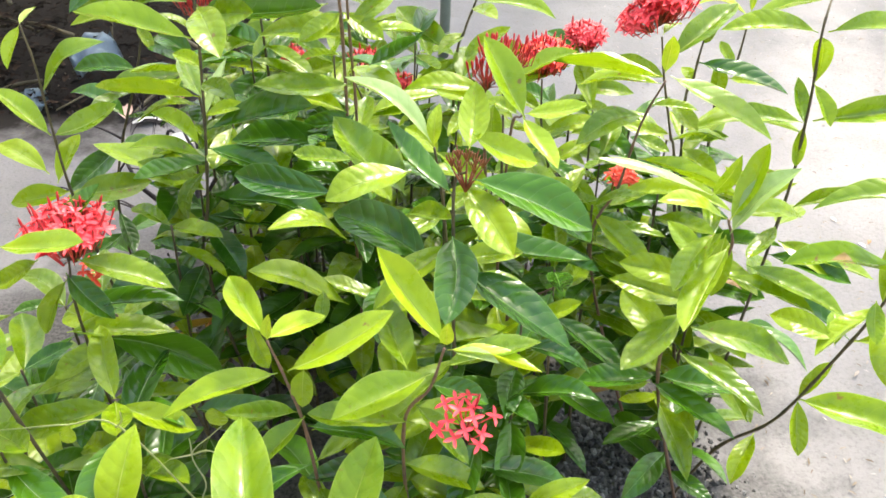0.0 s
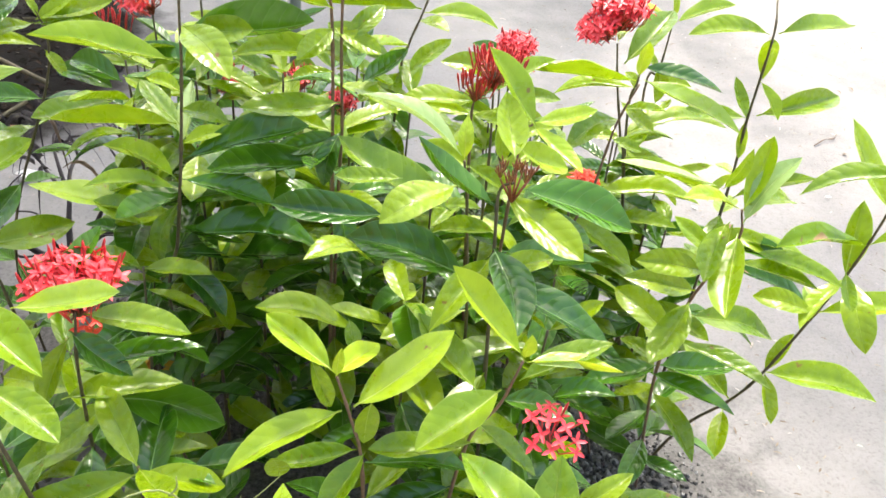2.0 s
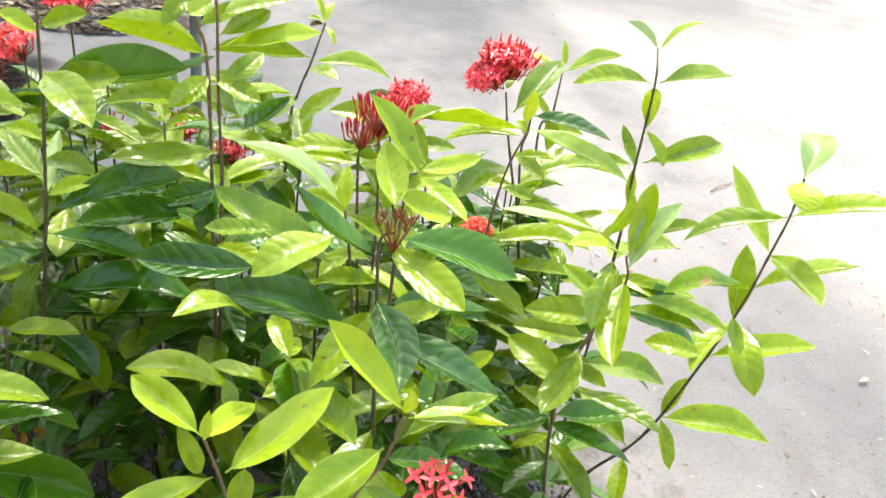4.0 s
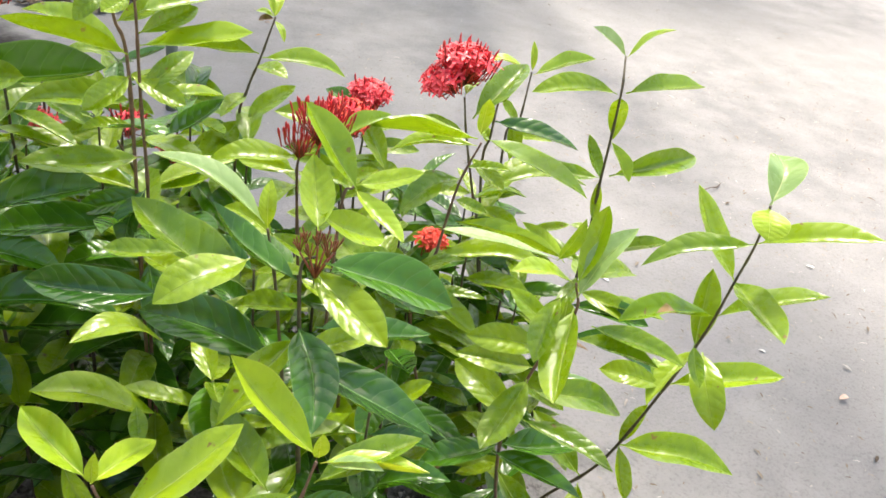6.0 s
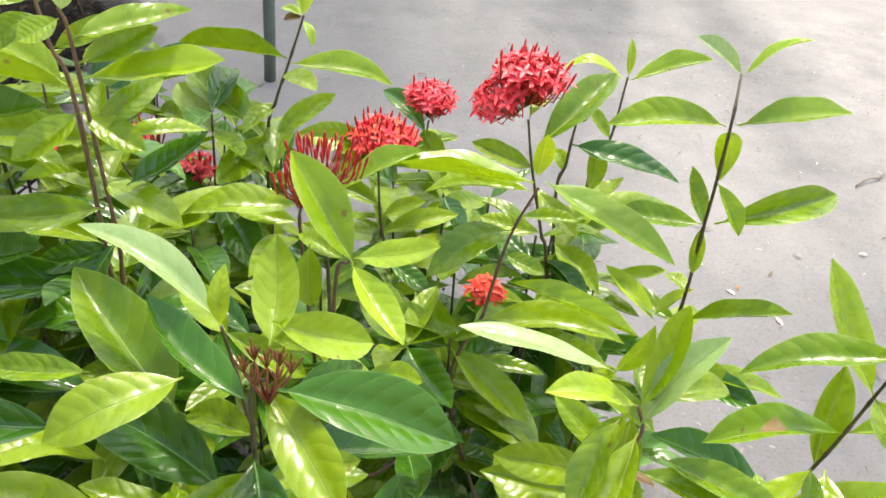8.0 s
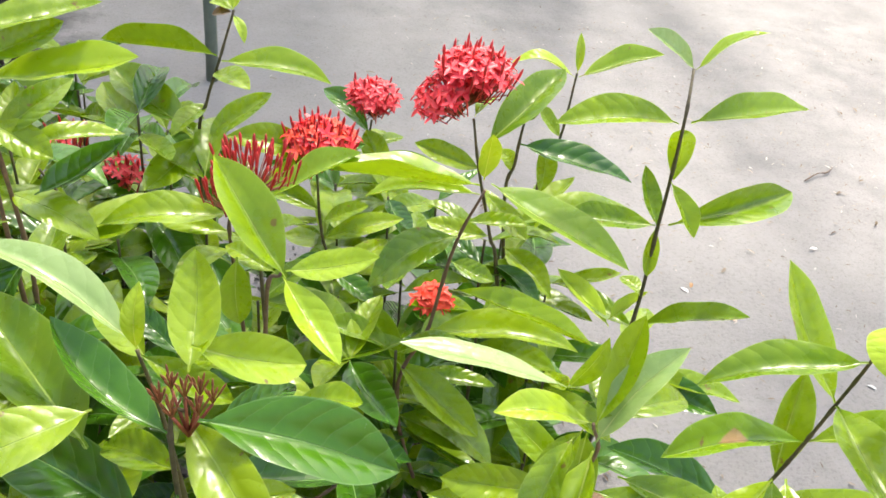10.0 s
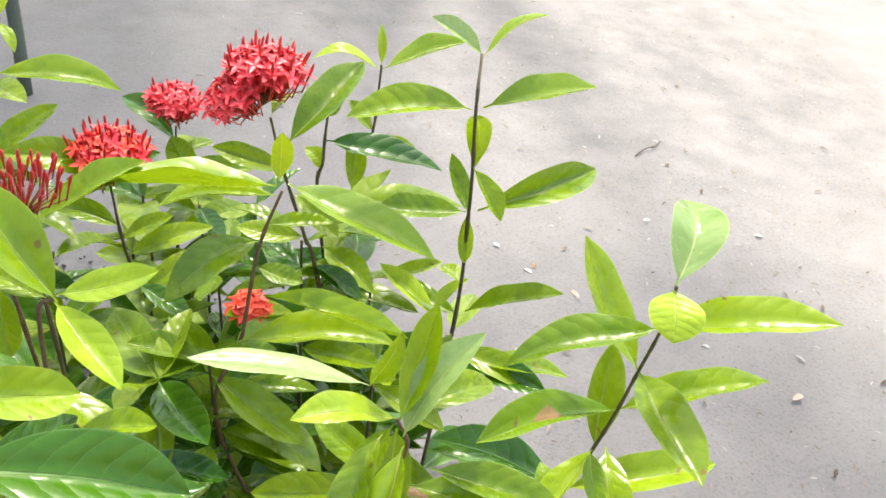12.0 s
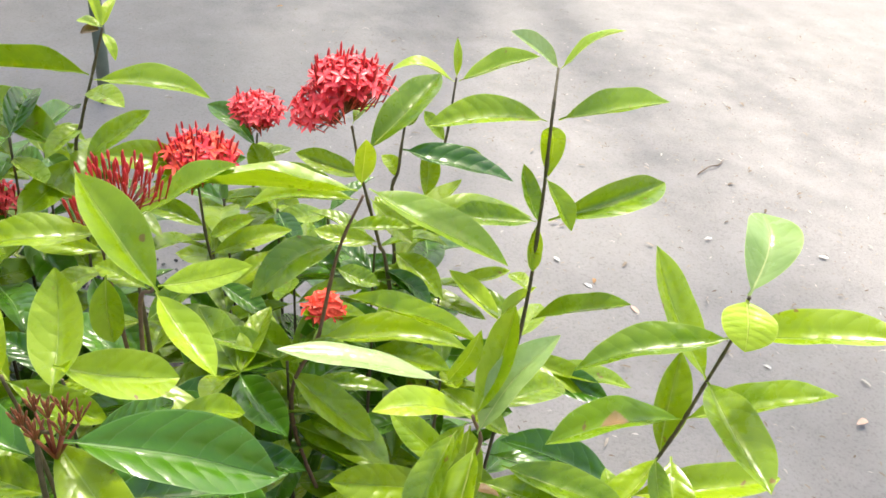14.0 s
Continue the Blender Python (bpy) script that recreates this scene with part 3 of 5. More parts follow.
line = [(0.328, 1.322, 0.699), (0.341, 1.322, 0.643), (0.365, 1.322, 0.560), (0.383, 1.312, 0.485), (0.468, 1.260, -0.020)]
stem(shrub_right, line)
leaf(shrub_right, (0.329, 1.323, 0.701), (0.361, 1.360, 0.701), 0.016, 5, "young")
leaf(shrub_right, (0.343, 1.318, 0.672), (0.432, 1.377, 0.726), 0.043, -10, "mid", 4)
leaf(shrub_right, (0.343, 1.322, 0.643), (0.278, 1.340, 0.663), 0.025, 35, "mid")
leaf(shrub_right, (0.352, 1.323, 0.615), (0.383, 1.269, 0.595), 0.026, -15, "mid")
leaf(shrub_right, (0.365, 1.322, 0.560), (0.302, 1.355, 0.560), 0.028, 25, "mid")
leaf(shrub_right, (0.373, 1.318, 0.526), (0.416, 1.275, 0.506), 0.027, -15, "dark")
clothe(shrub_right, line, 0.50)
shrub_side = shrub((0.483, 1.315, 0.000), "leafy ixora shoots without flowers behind the red heads")
line = [(0.394, 1.360, 0.687), (0.390, 1.355, 0.632), (0.392, 1.350, 0.529), (0.478, 1.290, -0.020)]
stem(shrub_side, line)
leaf(shrub_side, (0.392, 1.356, 0.651), (0.506, 1.316, 0.630), 0.044, -10, "dark", 4)
leaf(shrub_side, (0.417, 1.340, 0.600), (0.421, 1.357, 0.649), 0.024, 0, "mid", 4)
leaf(shrub_side, (0.391, 1.338, 0.513), (0.491, 1.419, 0.570), 0.048, 20, "mid", 3)
leaf(shrub_side, (0.395, 1.350, 0.535), (0.462, 1.367, 0.535), 0.023, -20, "mid")
leaf(shrub_side, (0.389, 1.355, 0.618), (0.374, 1.369, 0.638), 0.022, 15, "mid")
leaf(shrub_side, (0.391, 1.351, 0.550), (0.560, 1.356, 0.550), 0.045, 0, "mid")
leaf(shrub_side, (0.392, 1.348, 0.526), (0.430, 1.281, 0.506), 0.034, -15, "mid")
leaf(shrub_side, (0.394, 1.359, 0.676), (0.408, 1.358, 0.706), 0.021, -30, "mid")
clothe(shrub_side, line, 0.48)
line = [(0.479, 1.450, 0.686), (0.476, 1.450, 0.604), (0.457, 1.440, 0.538), (0.488, 1.340, -0.020)]
stem(shrub_side, line)
leaf(shrub_side, (0.479, 1.450, 0.686), (0.481, 1.467, 0.726), 0.011, 0, "young")
leaf(shrub_side, (0.477, 1.448, 0.682), (0.406, 1.464, 0.691), 0.026, 0, "young", 9)
leaf(shrub_side, (0.481, 1.447, 0.683), (0.581, 1.455, 0.707), 0.035, 0, "light", 4)
leaf(shrub_side, (0.476, 1.450, 0.604), (0.453, 1.472, 0.634), 0.022, 10, "mid")
leaf(shrub_side, (0.470, 1.448, 0.587), (0.525, 1.426, 0.587), 0.025, -25, "mid")
clothe(shrub_side, line, 0.50)
shrub_middle = shrub((0.167, 1.249, 0.000), "bushy ixora shrub with dark glossy leaves and brown flower buds")
line = [(0.079, 0.989, 0.694), (0.069, 1.000, 0.677), (0.069, 0.990, 0.619), (0.080, 0.980, 0.420), (0.130, 1.050, -0.020)]
stem(shrub_middle, line)
leaf(shrub_middle, (0.077, 1.003, 0.674), (0.122, 0.904, 0.662), 0.039, -20, "mid", 1)
leaf(shrub_middle, (0.068, 0.990, 0.619), (0.064, 0.888, 0.588), 0.045, 0, "dark", 5)
leaf(shrub_middle, (0.085, 0.985, 0.689), (0.203, 0.968, 0.647), 0.050, -20, "dark", 3)
leaf(shrub_middle, (0.067, 0.999, 0.662), (-0.001, 1.058, 0.709), 0.036, -10, "dark", 0)
leaf(shrub_middle, (0.081, 1.002, 0.711), (0.086, 1.065, 0.752), 0.033, 0, "mid", 0)
leaf(shrub_middle, (0.083, 1.011, 0.723), (0.151, 1.029, 0.684), 0.034, -40, "light", 0)
leaf(shrub_middle, (0.047, 0.989, 0.583), (-0.066, 1.083, 0.579), 0.053, 20, "dark", 4)
leaf(shrub_middle, (0.070, 0.993, 0.636), (0.018, 1.051, 0.597), 0.029, 15, "mid")
leaf(shrub_middle, (0.082, 0.985, 0.577), (0.194, 0.932, 0.523), 0.059, 0, "dark", 4)
leaf(shrub_middle, (0.026, 1.003, 0.685), (-0.054, 0.967, 0.670), 0.041, 10, "mid", 7)
leaf(shrub_middle, (0.021, 0.995, 0.661), (-0.067, 1.139, 0.669), 0.054, 0, "mid", 0)
leaf(shrub_middle, (0.067, 0.989, 0.608), (-0.007, 0.930, 0.568), 0.033, 10, "mid")
leaf(shrub_middle, (0.072, 0.988, 0.589), (0.143, 1.005, 0.589), 0.028, -25, "mid")
leaf(shrub_middle, (0.144, 1.031, 0.651), (0.192, 1.049, 0.622), 0.021, -15, "light", 4)
leaf(shrub_middle, (0.095, 1.006, 0.664), (0.146, 1.053, 0.642), 0.022, -20, "dark")
leaf(shrub_middle, (-0.040, 1.030, 0.575), (-0.119, 0.992, 0.616), 0.035, 0, "mid", 9)
leaf(shrub_middle, (-0.049, 1.053, 0.468), (-0.163, 1.056, 0.511), 0.041, 0, "mid", 7)
leaf(shrub_middle, (-0.046, 0.977, 0.673), (-0.148, 1.005, 0.673), 0.034, 30, "dark")
leaf(shrub_middle, (-0.028, 0.998, 0.698), (-0.089, 1.007, 0.698), 0.020, 15, "mid")
clothe(shrub_middle, line, 0.50)
line = [(0.047, 1.051, 0.684), (0.059, 1.051, 0.604), (0.077, 1.051, 0.400), (0.100, 1.130, -0.020)]
stem(shrub_middle, line)
leaf(shrub_middle, (0.044, 1.054, 0.688), (-0.049, 1.106, 0.732), 0.032, -5, "pale", 7)
leaf(shrub_middle, (0.047, 1.051, 0.685), (0.051, 1.069, 0.725), 0.017, 0, "young")
leaf(shrub_middle, (0.048, 1.051, 0.680), (0.105, 1.033, 0.650), 0.023, -25, "mid")
leaf(shrub_middle, (0.052, 1.050, 0.676), (0.014, 1.107, 0.676), 0.025, 30, "light")
clothe(shrub_middle, line, 0.50)
line = [(0.139, 1.112, 0.692), (0.128, 1.112, 0.660), (0.130, 1.120, 0.400), (0.170, 1.180, -0.020)]
stem(shrub_middle, line, bark=BARK_BROWN)
leaf(shrub_middle, (0.142, 1.109, 0.690), (0.096, 1.163, 0.758), 0.041, 10, "light", 4)
leaf(shrub_middle, (0.140, 1.110, 0.690), (0.173, 1.039, 0.671), 0.029, 0, "young", 1)
leaf(shrub_middle, (0.142, 1.113, 0.693), (0.205, 1.099, 0.714), 0.027, -20, "light", 1)
leaf(shrub_middle, (0.109, 1.121, 0.701), (0.109, 1.108, 0.650), 0.024, 0, "light", 5)
leaf(shrub_middle, (0.135, 1.113, 0.692), (0.101, 1.146, 0.692), 0.021, 15, "mid")
clothe(shrub_middle, line, 0.50)
line = [(0.104, 1.216, 0.672), (0.104, 1.216, 0.635), (0.120, 1.220, 0.450), (0.170, 1.250, -0.020)]
stem(shrub_middle, line, bark=BARK_BROWN)
leaf(shrub_middle, (0.103, 1.218, 0.670), (0.006, 1.213, 0.666), 0.039, 10, "mid", 6)
leaf(shrub_middle, (0.104, 1.216, 0.653), (0.044, 1.244, 0.653), 0.022, 30, "light")
leaf(shrub_middle, (0.104, 1.216, 0.653), (0.135, 1.177, 0.653), 0.022, -15, "mid")
leaf(shrub_middle, (0.104, 1.216, 0.635), (0.060, 1.163, 0.635), 0.025, 5, "mid")
clothe(shrub_middle, line, 0.52)
line = [(0.122, 1.208, 0.710), (0.132, 1.208, 0.510), (0.150, 1.280, -0.020)]
stem(shrub_middle, line)
clothe(shrub_middle, line, 0.50)
line = [(0.187, 1.362, 0.617), (0.194, 1.362, 0.540), (0.216, 1.352, 0.423), (0.240, 1.300, -0.020)]
stem(shrub_middle, line)
leaf(shrub_middle, (0.224, 1.369, 0.634), (0.124, 1.344, 0.599), 0.039, 5, "light", 4)
leaf(shrub_middle, (0.189, 1.366, 0.623), (0.235, 1.370, 0.643), 0.022, -25, "dark")
leaf(shrub_middle, (0.186, 1.367, 0.625), (0.101, 1.368, 0.655), 0.035, 40, "mid")
leaf(shrub_middle, (0.192, 1.362, 0.568), (0.129, 1.399, 0.578), 0.026, 25, "mid")
leaf(shrub_middle, (0.193, 1.362, 0.555), (0.242, 1.363, 0.575), 0.022, -20, "mid")
leaf(shrub_middle, (0.195, 1.361, 0.534), (0.281, 1.366, 0.554), 0.028, -25, "mid")
leaf(shrub_middle, (0.198, 1.361, 0.518), (0.153, 1.333, 0.498), 0.024, 10, "dark")
leaf(shrub_middle, (0.201, 1.358, 0.499), (0.248, 1.317, 0.479), 0.028, -10, "dark")
leaf(shrub_middle, (0.204, 1.358, 0.482), (0.273, 1.399, 0.502), 0.027, -20, "mid")
clothe(shrub_middle, line, 0.45)
line = [(0.268, 1.534, 0.581), (0.264, 1.534, 0.523), (0.261, 1.534, 0.424), (0.270, 1.470, -0.020)]
stem(shrub_middle, line)
leaf(shrub_middle, (0.266, 1.534, 0.554), (0.286, 1.557, 0.554), 0.022, 0, "mid")
leaf(shrub_middle, (0.267, 1.534, 0.561), (0.216, 1.597, 0.591), 0.030, 20, "dark")
leaf(shrub_middle, (0.266, 1.534, 0.546), (0.313, 1.555, 0.546), 0.022, -10, "mid")
leaf(shrub_middle, (0.264, 1.534, 0.499), (0.221, 1.532, 0.489), 0.022, 10, "mid")
leaf(shrub_middle, (0.262, 1.534, 0.439), (0.340, 1.559, 0.449), 0.029, -25, "mid")
leaf(shrub_middle, (0.262, 1.534, 0.433), (0.208, 1.568, 0.433), 0.027, 15, "dark")
leaf(shrub_middle, (0.265, 1.534, 0.523), (0.354, 1.520, 0.523), 0.031, -35, "mid")
clothe(shrub_middle, line, 0.50)
line = [(0.112, 1.464, 0.741), (0.095, 1.464, 0.685), (0.081, 1.473, 0.637), (0.070, 1.473, 0.578), (0.070, 1.500, 0.300), (0.080, 1.480, -0.020)]
stem(shrub_middle, line)
leaf(shrub_middle, (0.094, 1.468, 0.690), (-0.027, 1.551, 0.671), 0.044, -65, "mid", 4)
leaf(shrub_middle, (0.098, 1.465, 0.686), (0.210, 1.461, 0.666), 0.041, -15, "light", 6)
leaf(shrub_middle, (0.093, 1.466, 0.675), (0.125, 1.424, 0.675), 0.032, -10, "mid")
leaf(shrub_middle, (0.061, 1.470, 0.605), (-0.023, 1.569, 0.631), 0.048, 10, "mid", 2)
leaf(shrub_middle, (0.079, 1.461, 0.597), (0.149, 1.491, 0.637), 0.035, -15, "mid", 2)
leaf(shrub_middle, (0.073, 1.473, 0.595), (0.017, 1.399, 0.575), 0.040, 20, "mid")
leaf(shrub_middle, (0.111, 1.464, 0.741), (0.100, 1.496, 0.771), 0.011, 0, "young")
leaf(shrub_middle, (0.111, 1.464, 0.741), (0.127, 1.492, 0.761), 0.013, 0, "young")
leaf(shrub_middle, (0.111, 1.464, 0.736), (0.121, 1.442, 0.716), 0.012, 0, "young")
leaf(shrub_middle, (0.111, 1.464, 0.741), (0.089, 1.474, 0.745), 0.018, 0, "young")
leaf(shrub_middle, (0.110, 1.464, 0.739), (0.091, 1.466, 0.735), 0.018, 10, "dry")
clothe(shrub_middle, line, 0.57)
line = [(0.201, 1.120, 0.449), (0.170, 1.100, 0.449), (0.140, 1.080, 0.447), (0.170, 1.090, 0.200), (0.190, 1.100, -0.020)]
stem(shrub_middle, line, bark=BARK_BROWN)
shrub_front = shrub((0.047, 0.890, 0.000), "low ixora shoots with yellow-green young leaves and small red stars")
line = [(0.063, 0.862, 0.584), (0.051, 0.867, 0.527), (0.026, 0.872, 0.470), (0.030, 0.920, 0.250), (0.060, 1.000, -0.020)]
stem(shrub_front, line, bark=BARK_BROWN)
leaf(shrub_front, (0.064, 0.864, 0.587), (0.000, 0.904, 0.665), 0.034, 10, "young")
leaf(shrub_front, (0.072, 0.859, 0.583), (0.111, 0.837, 0.593), 0.016, 0, "pale", 4)
leaf(shrub_front, (0.066, 0.860, 0.584), (0.150, 0.835, 0.584), 0.025, 20, "young")
leaf(shrub_front, (0.065, 0.863, 0.587), (0.066, 0.860, 0.617), 0.014, 0, "young")
leaf(shrub_front, (0.063, 0.861, 0.561), (0.151, 0.865, 0.593), 0.032, 0, "mid", 5)
leaf(shrub_front, (0.051, 0.870, 0.543), (-0.039, 0.828, 0.521), 0.045, 10, "light", 4)
leaf(shrub_front, (0.033, 0.866, 0.478), (-0.071, 0.873, 0.478), 0.031, 0, "mid", 2)
leaf(shrub_front, (0.037, 0.877, 0.492), (0.091, 0.842, 0.447), 0.028, 0, "mid", 2)
leaf(shrub_front, (0.051, 0.867, 0.533), (0.107, 0.853, 0.523), 0.025, -20, "dark")
leaf(shrub_front, (0.029, 0.877, 0.539), (-0.007, 0.972, 0.557), 0.037, 0, "mid", 0)
leaf(shrub_front, (-0.059, 0.924, 0.331), (0.034, 0.937, 0.301), 0.034, -20, "mid")
clothe(shrub_front, line, 0.42)
line = [(-0.102, 0.876, 0.573), (-0.089, 0.876, 0.523), (-0.075, 0.876, 0.453), (-0.060, 0.900, 0.250), (-0.020, 0.980, -0.020)]
stem(shrub_front, line, bark=BARK_BROWN)
leaf(shrub_front, (-0.105, 0.879, 0.577), (-0.156, 0.963, 0.578), 0.031, 10, "young", 4)
leaf(shrub_front, (-0.103, 0.877, 0.574), (-0.055, 0.928, 0.560), 0.026, -15, "young", 4)
leaf(shrub_front, (-0.102, 0.877, 0.574), (-0.098, 0.879, 0.604), 0.011, 0, "young")
leaf(shrub_front, (-0.096, 0.877, 0.530), (-0.204, 0.846, 0.498), 0.036, 0, "light", 3)
leaf(shrub_front, (-0.086, 0.876, 0.534), (0.013, 0.916, 0.581), 0.045, 0, "light", 1)
leaf(shrub_front, (-0.081, 0.876, 0.477), (-0.161, 0.889, 0.457), 0.030, 0, "mid", 0)
leaf(shrub_front, (-0.073, 0.874, 0.474), (-0.121, 0.835, 0.437), 0.031, 0, "light", 4)
leaf(shrub_front, (-0.072, 0.876, 0.457), (0.028, 0.860, 0.447), 0.032, -10, "dark")
leaf(shrub_front, (-0.123, 0.896, 0.581), (-0.105, 0.881, 0.532), 0.019, -30, "mid", 4)
leaf(shrub_front, (-0.070, 0.874, 0.540), (-0.075, 0.873, 0.487), 0.024, 0, "light", 1)
leaf(shrub_front, (-0.068, 0.874, 0.453), (0.009, 0.903, 0.453), 0.027, -5, "mid")
clothe(shrub_front, line, 0.40)
line = [(-0.030, 0.541, 0.706), (-0.020, 0.600, 0.600), (0.000, 0.660, 0.450), (0.030, 0.750, 0.200), (0.050, 0.800, -0.020)]
stem(shrub_front, line)
leaf(shrub_front, (-0.033, 0.539, 0.710), (-0.063, 0.657, 0.716), 0.036, 0, "mid")
leaf(shrub_front, (-0.008, 0.615, 0.614), (0.017, 0.681, 0.673), 0.035, 0, "mid")
clothe(shrub_front, line, 0.35)
line = [(-0.174, 0.660, 0.580), (-0.169, 0.670, 0.400), (-0.154, 0.720, -0.020)]
stem(shrub_front, line)
leaf(shrub_front, (-0.174, 0.662, 0.581), (-0.161, 0.712, 0.641), 0.034, -15, "light")
leaf(shrub_front, (-0.175, 0.661, 0.581), (-0.229, 0.681, 0.581), 0.025, 5, "mid")
line = [(0.207, 0.885, 0.330), (0.250, 0.900, 0.200), (0.300, 0.950, -0.020)]
stem(shrub_front, line)
leaf(shrub_front, (0.174, 0.892, 0.319), (0.249, 0.894, 0.329), 0.032, -10, "mid")
leaf(shrub_front, (0.202, 0.888, 0.321), (0.131, 0.869, 0.321), 0.031, 5, "mid")
leaf(shrub_front, (0.212, 0.886, 0.333), (0.334, 0.849, 0.313), 0.039, 5, "mid")
clothe(shrub_front, line, 0.20)
shrub_back = shrub((-0.078, 1.295, 0.000), "tall upright ixora shrub with rows of paired green leaves")
line = [(-0.216, 1.195, 0.872), (-0.221, 1.195, 0.772), (-0.223, 1.195, 0.721), (-0.232, 1.196, 0.612), (-0.243, 1.196, 0.510), (-0.258, 1.196, 0.378), (-0.200, 1.220, -0.020)]
stem(shrub_back, line)
leaf(shrub_back, (-0.231, 1.196, 0.730), (-0.368, 1.217, 0.748), 0.047, 10, "light", 4)
leaf(shrub_back, (-0.220, 1.195, 0.716), (-0.173, 1.240, 0.756), 0.030, -25, "mid")
leaf(shrub_back, (-0.233, 1.197, 0.657), (-0.360, 1.210, 0.659), 0.043, -55, "mid", 2)
leaf(shrub_back, (-0.238, 1.189, 0.593), (-0.320, 1.265, 0.598), 0.027, 0, "light", 5)
leaf(shrub_back, (-0.249, 1.205, 0.543), (-0.410, 1.275, 0.545), 0.053, 0, "light", 1)
leaf(shrub_back, (-0.228, 1.192, 0.617), (-0.095, 1.168, 0.667), 0.049, -15, "dark", 3)
leaf(shrub_back, (-0.236, 1.197, 0.517), (-0.083, 1.161, 0.511), 0.056, -10, "dark", 7)
leaf(shrub_back, (-0.239, 1.195, 0.559), (-0.261, 1.162, 0.500), 0.026, 0, "mid", 9)
leaf(shrub_back, (-0.229, 1.196, 0.633), (-0.217, 1.274, 0.673), 0.027, 35, "pale")
leaf(shrub_back, (-0.233, 1.198, 0.588), (-0.135, 1.157, 0.577), 0.036, -10, "dark", 3)
leaf(shrub_back, (-0.243, 1.198, 0.487), (-0.100, 1.184, 0.487), 0.052, -5, "dark", 2)
leaf(shrub_back, (-0.230, 1.196, 0.657), (-0.270, 1.271, 0.677), 0.028, 5, "mid")
leaf(shrub_back, (-0.236, 1.197, 0.561), (-0.154, 1.213, 0.561), 0.029, -35, "dark")
leaf(shrub_back, (-0.246, 1.196, 0.471), (-0.194, 1.143, 0.431), 0.036, -10, "dark")
leaf(shrub_back, (-0.250, 1.196, 0.471), (-0.338, 1.221, 0.471), 0.030, 30, "mid")
leaf(shrub_back, (-0.219, 1.195, 0.755), (-0.150, 1.165, 0.775), 0.033, -55, "mid")
leaf(shrub_back, (-0.219, 1.191, 0.761), (-0.085, 1.212, 0.766), 0.062, 60, "dark", 1)
leaf(shrub_back, (-0.219, 1.195, 0.770), (-0.190, 1.193, 0.730), 0.022, -30, "mid")
leaf(shrub_back, (-0.218, 1.195, 0.807), (-0.250, 1.185, 0.827), 0.022, 45, "light")
leaf(shrub_back, (-0.218, 1.195, 0.812), (-0.174, 1.170, 0.832), 0.023, -50, "mid")
leaf(shrub_back, (-0.219, 1.195, 0.767), (-0.176, 1.109, 0.747), 0.041, -20, "mid")
leaf(shrub_back, (-0.237, 1.196, 0.577), (-0.339, 1.212, 0.577), 0.032, 5, "light")
leaf(shrub_back, (-0.241, 1.197, 0.541), (-0.311, 1.203, 0.531), 0.028, 25, "mid")
leaf(shrub_back, (-0.225, 1.195, 0.695), (-0.260, 1.211, 0.705), 0.021, 15, "light")
leaf(shrub_back, (-0.227, 1.195, 0.677), (-0.178, 1.154, 0.677), 0.027, -25, "mid")
leaf(shrub_back, (-0.230, 1.196, 0.633), (-0.179, 1.207, 0.643), 0.023, -20, "light")
clothe(shrub_back, line, 0.60)
line = [(-0.060, 1.200, 0.848), (-0.057, 1.205, 0.826), (-0.055, 1.215, 0.734), (-0.051, 1.219, 0.633), (-0.053, 1.219, 0.551), (-0.050, 1.240, 0.300), (-0.030, 1.280, -0.020)]
stem(shrub_back, line, bark=BARK_BROWN)
leaf(shrub_back, (-0.054, 1.201, 0.826), (0.025, 1.241, 0.833), 0.030, -15, "mid", 2)
leaf(shrub_back, (-0.061, 1.201, 0.840), (-0.086, 1.183, 0.830), 0.022, 35, "light")
leaf(shrub_back, (-0.055, 1.211, 0.790), (0.049, 1.206, 0.810), 0.038, -10, "light", 2)
leaf(shrub_back, (-0.056, 1.214, 0.742), (-0.003, 1.249, 0.772), 0.025, -35, "mid")
leaf(shrub_back, (-0.038, 1.217, 0.736), (0.028, 1.248, 0.726), 0.025, -5, "mid", 5)
leaf(shrub_back, (-0.063, 1.200, 0.714), (-0.111, 1.197, 0.710), 0.017, 5, "mid", 4)
leaf(shrub_back, (-0.065, 1.213, 0.780), (-0.169, 1.199, 0.815), 0.038, -50, "mid", 2)
leaf(shrub_back, (-0.057, 1.223, 0.690), (0.008, 1.192, 0.666), 0.035, -5, "mid", 9)
leaf(shrub_back, (-0.055, 1.211, 0.673), (-0.167, 1.193, 0.679), 0.043, 20, "mid", 1)
leaf(shrub_back, (-0.033, 1.201, 0.702), (0.027, 1.247, 0.722), 0.030, -5, "dark", 1)
leaf(shrub_back, (-0.062, 1.214, 0.634), (-0.151, 1.237, 0.649), 0.035, 20, "mid", 4)
leaf(shrub_back, (-0.058, 1.222, 0.526), (-0.142, 1.238, 0.526), 0.028, 15, "dark")
leaf(shrub_back, (-0.061, 1.232, 0.725), (-0.171, 1.268, 0.705), 0.040, 25, "mid", 6)
leaf(shrub_back, (-0.052, 1.219, 0.633), (-0.077, 1.180, 0.583), 0.029, 0, "dark")
leaf(shrub_back, (-0.053, 1.221, 0.540), (-0.048, 1.163, 0.490), 0.032, 0, "dark")
leaf(shrub_back, (-0.055, 1.208, 0.803), (0.000, 1.232, 0.823), 0.026, -40, "mid")
leaf(shrub_back, (-0.059, 1.201, 0.845), (-0.051, 1.201, 0.887), 0.019, 0, "pale")
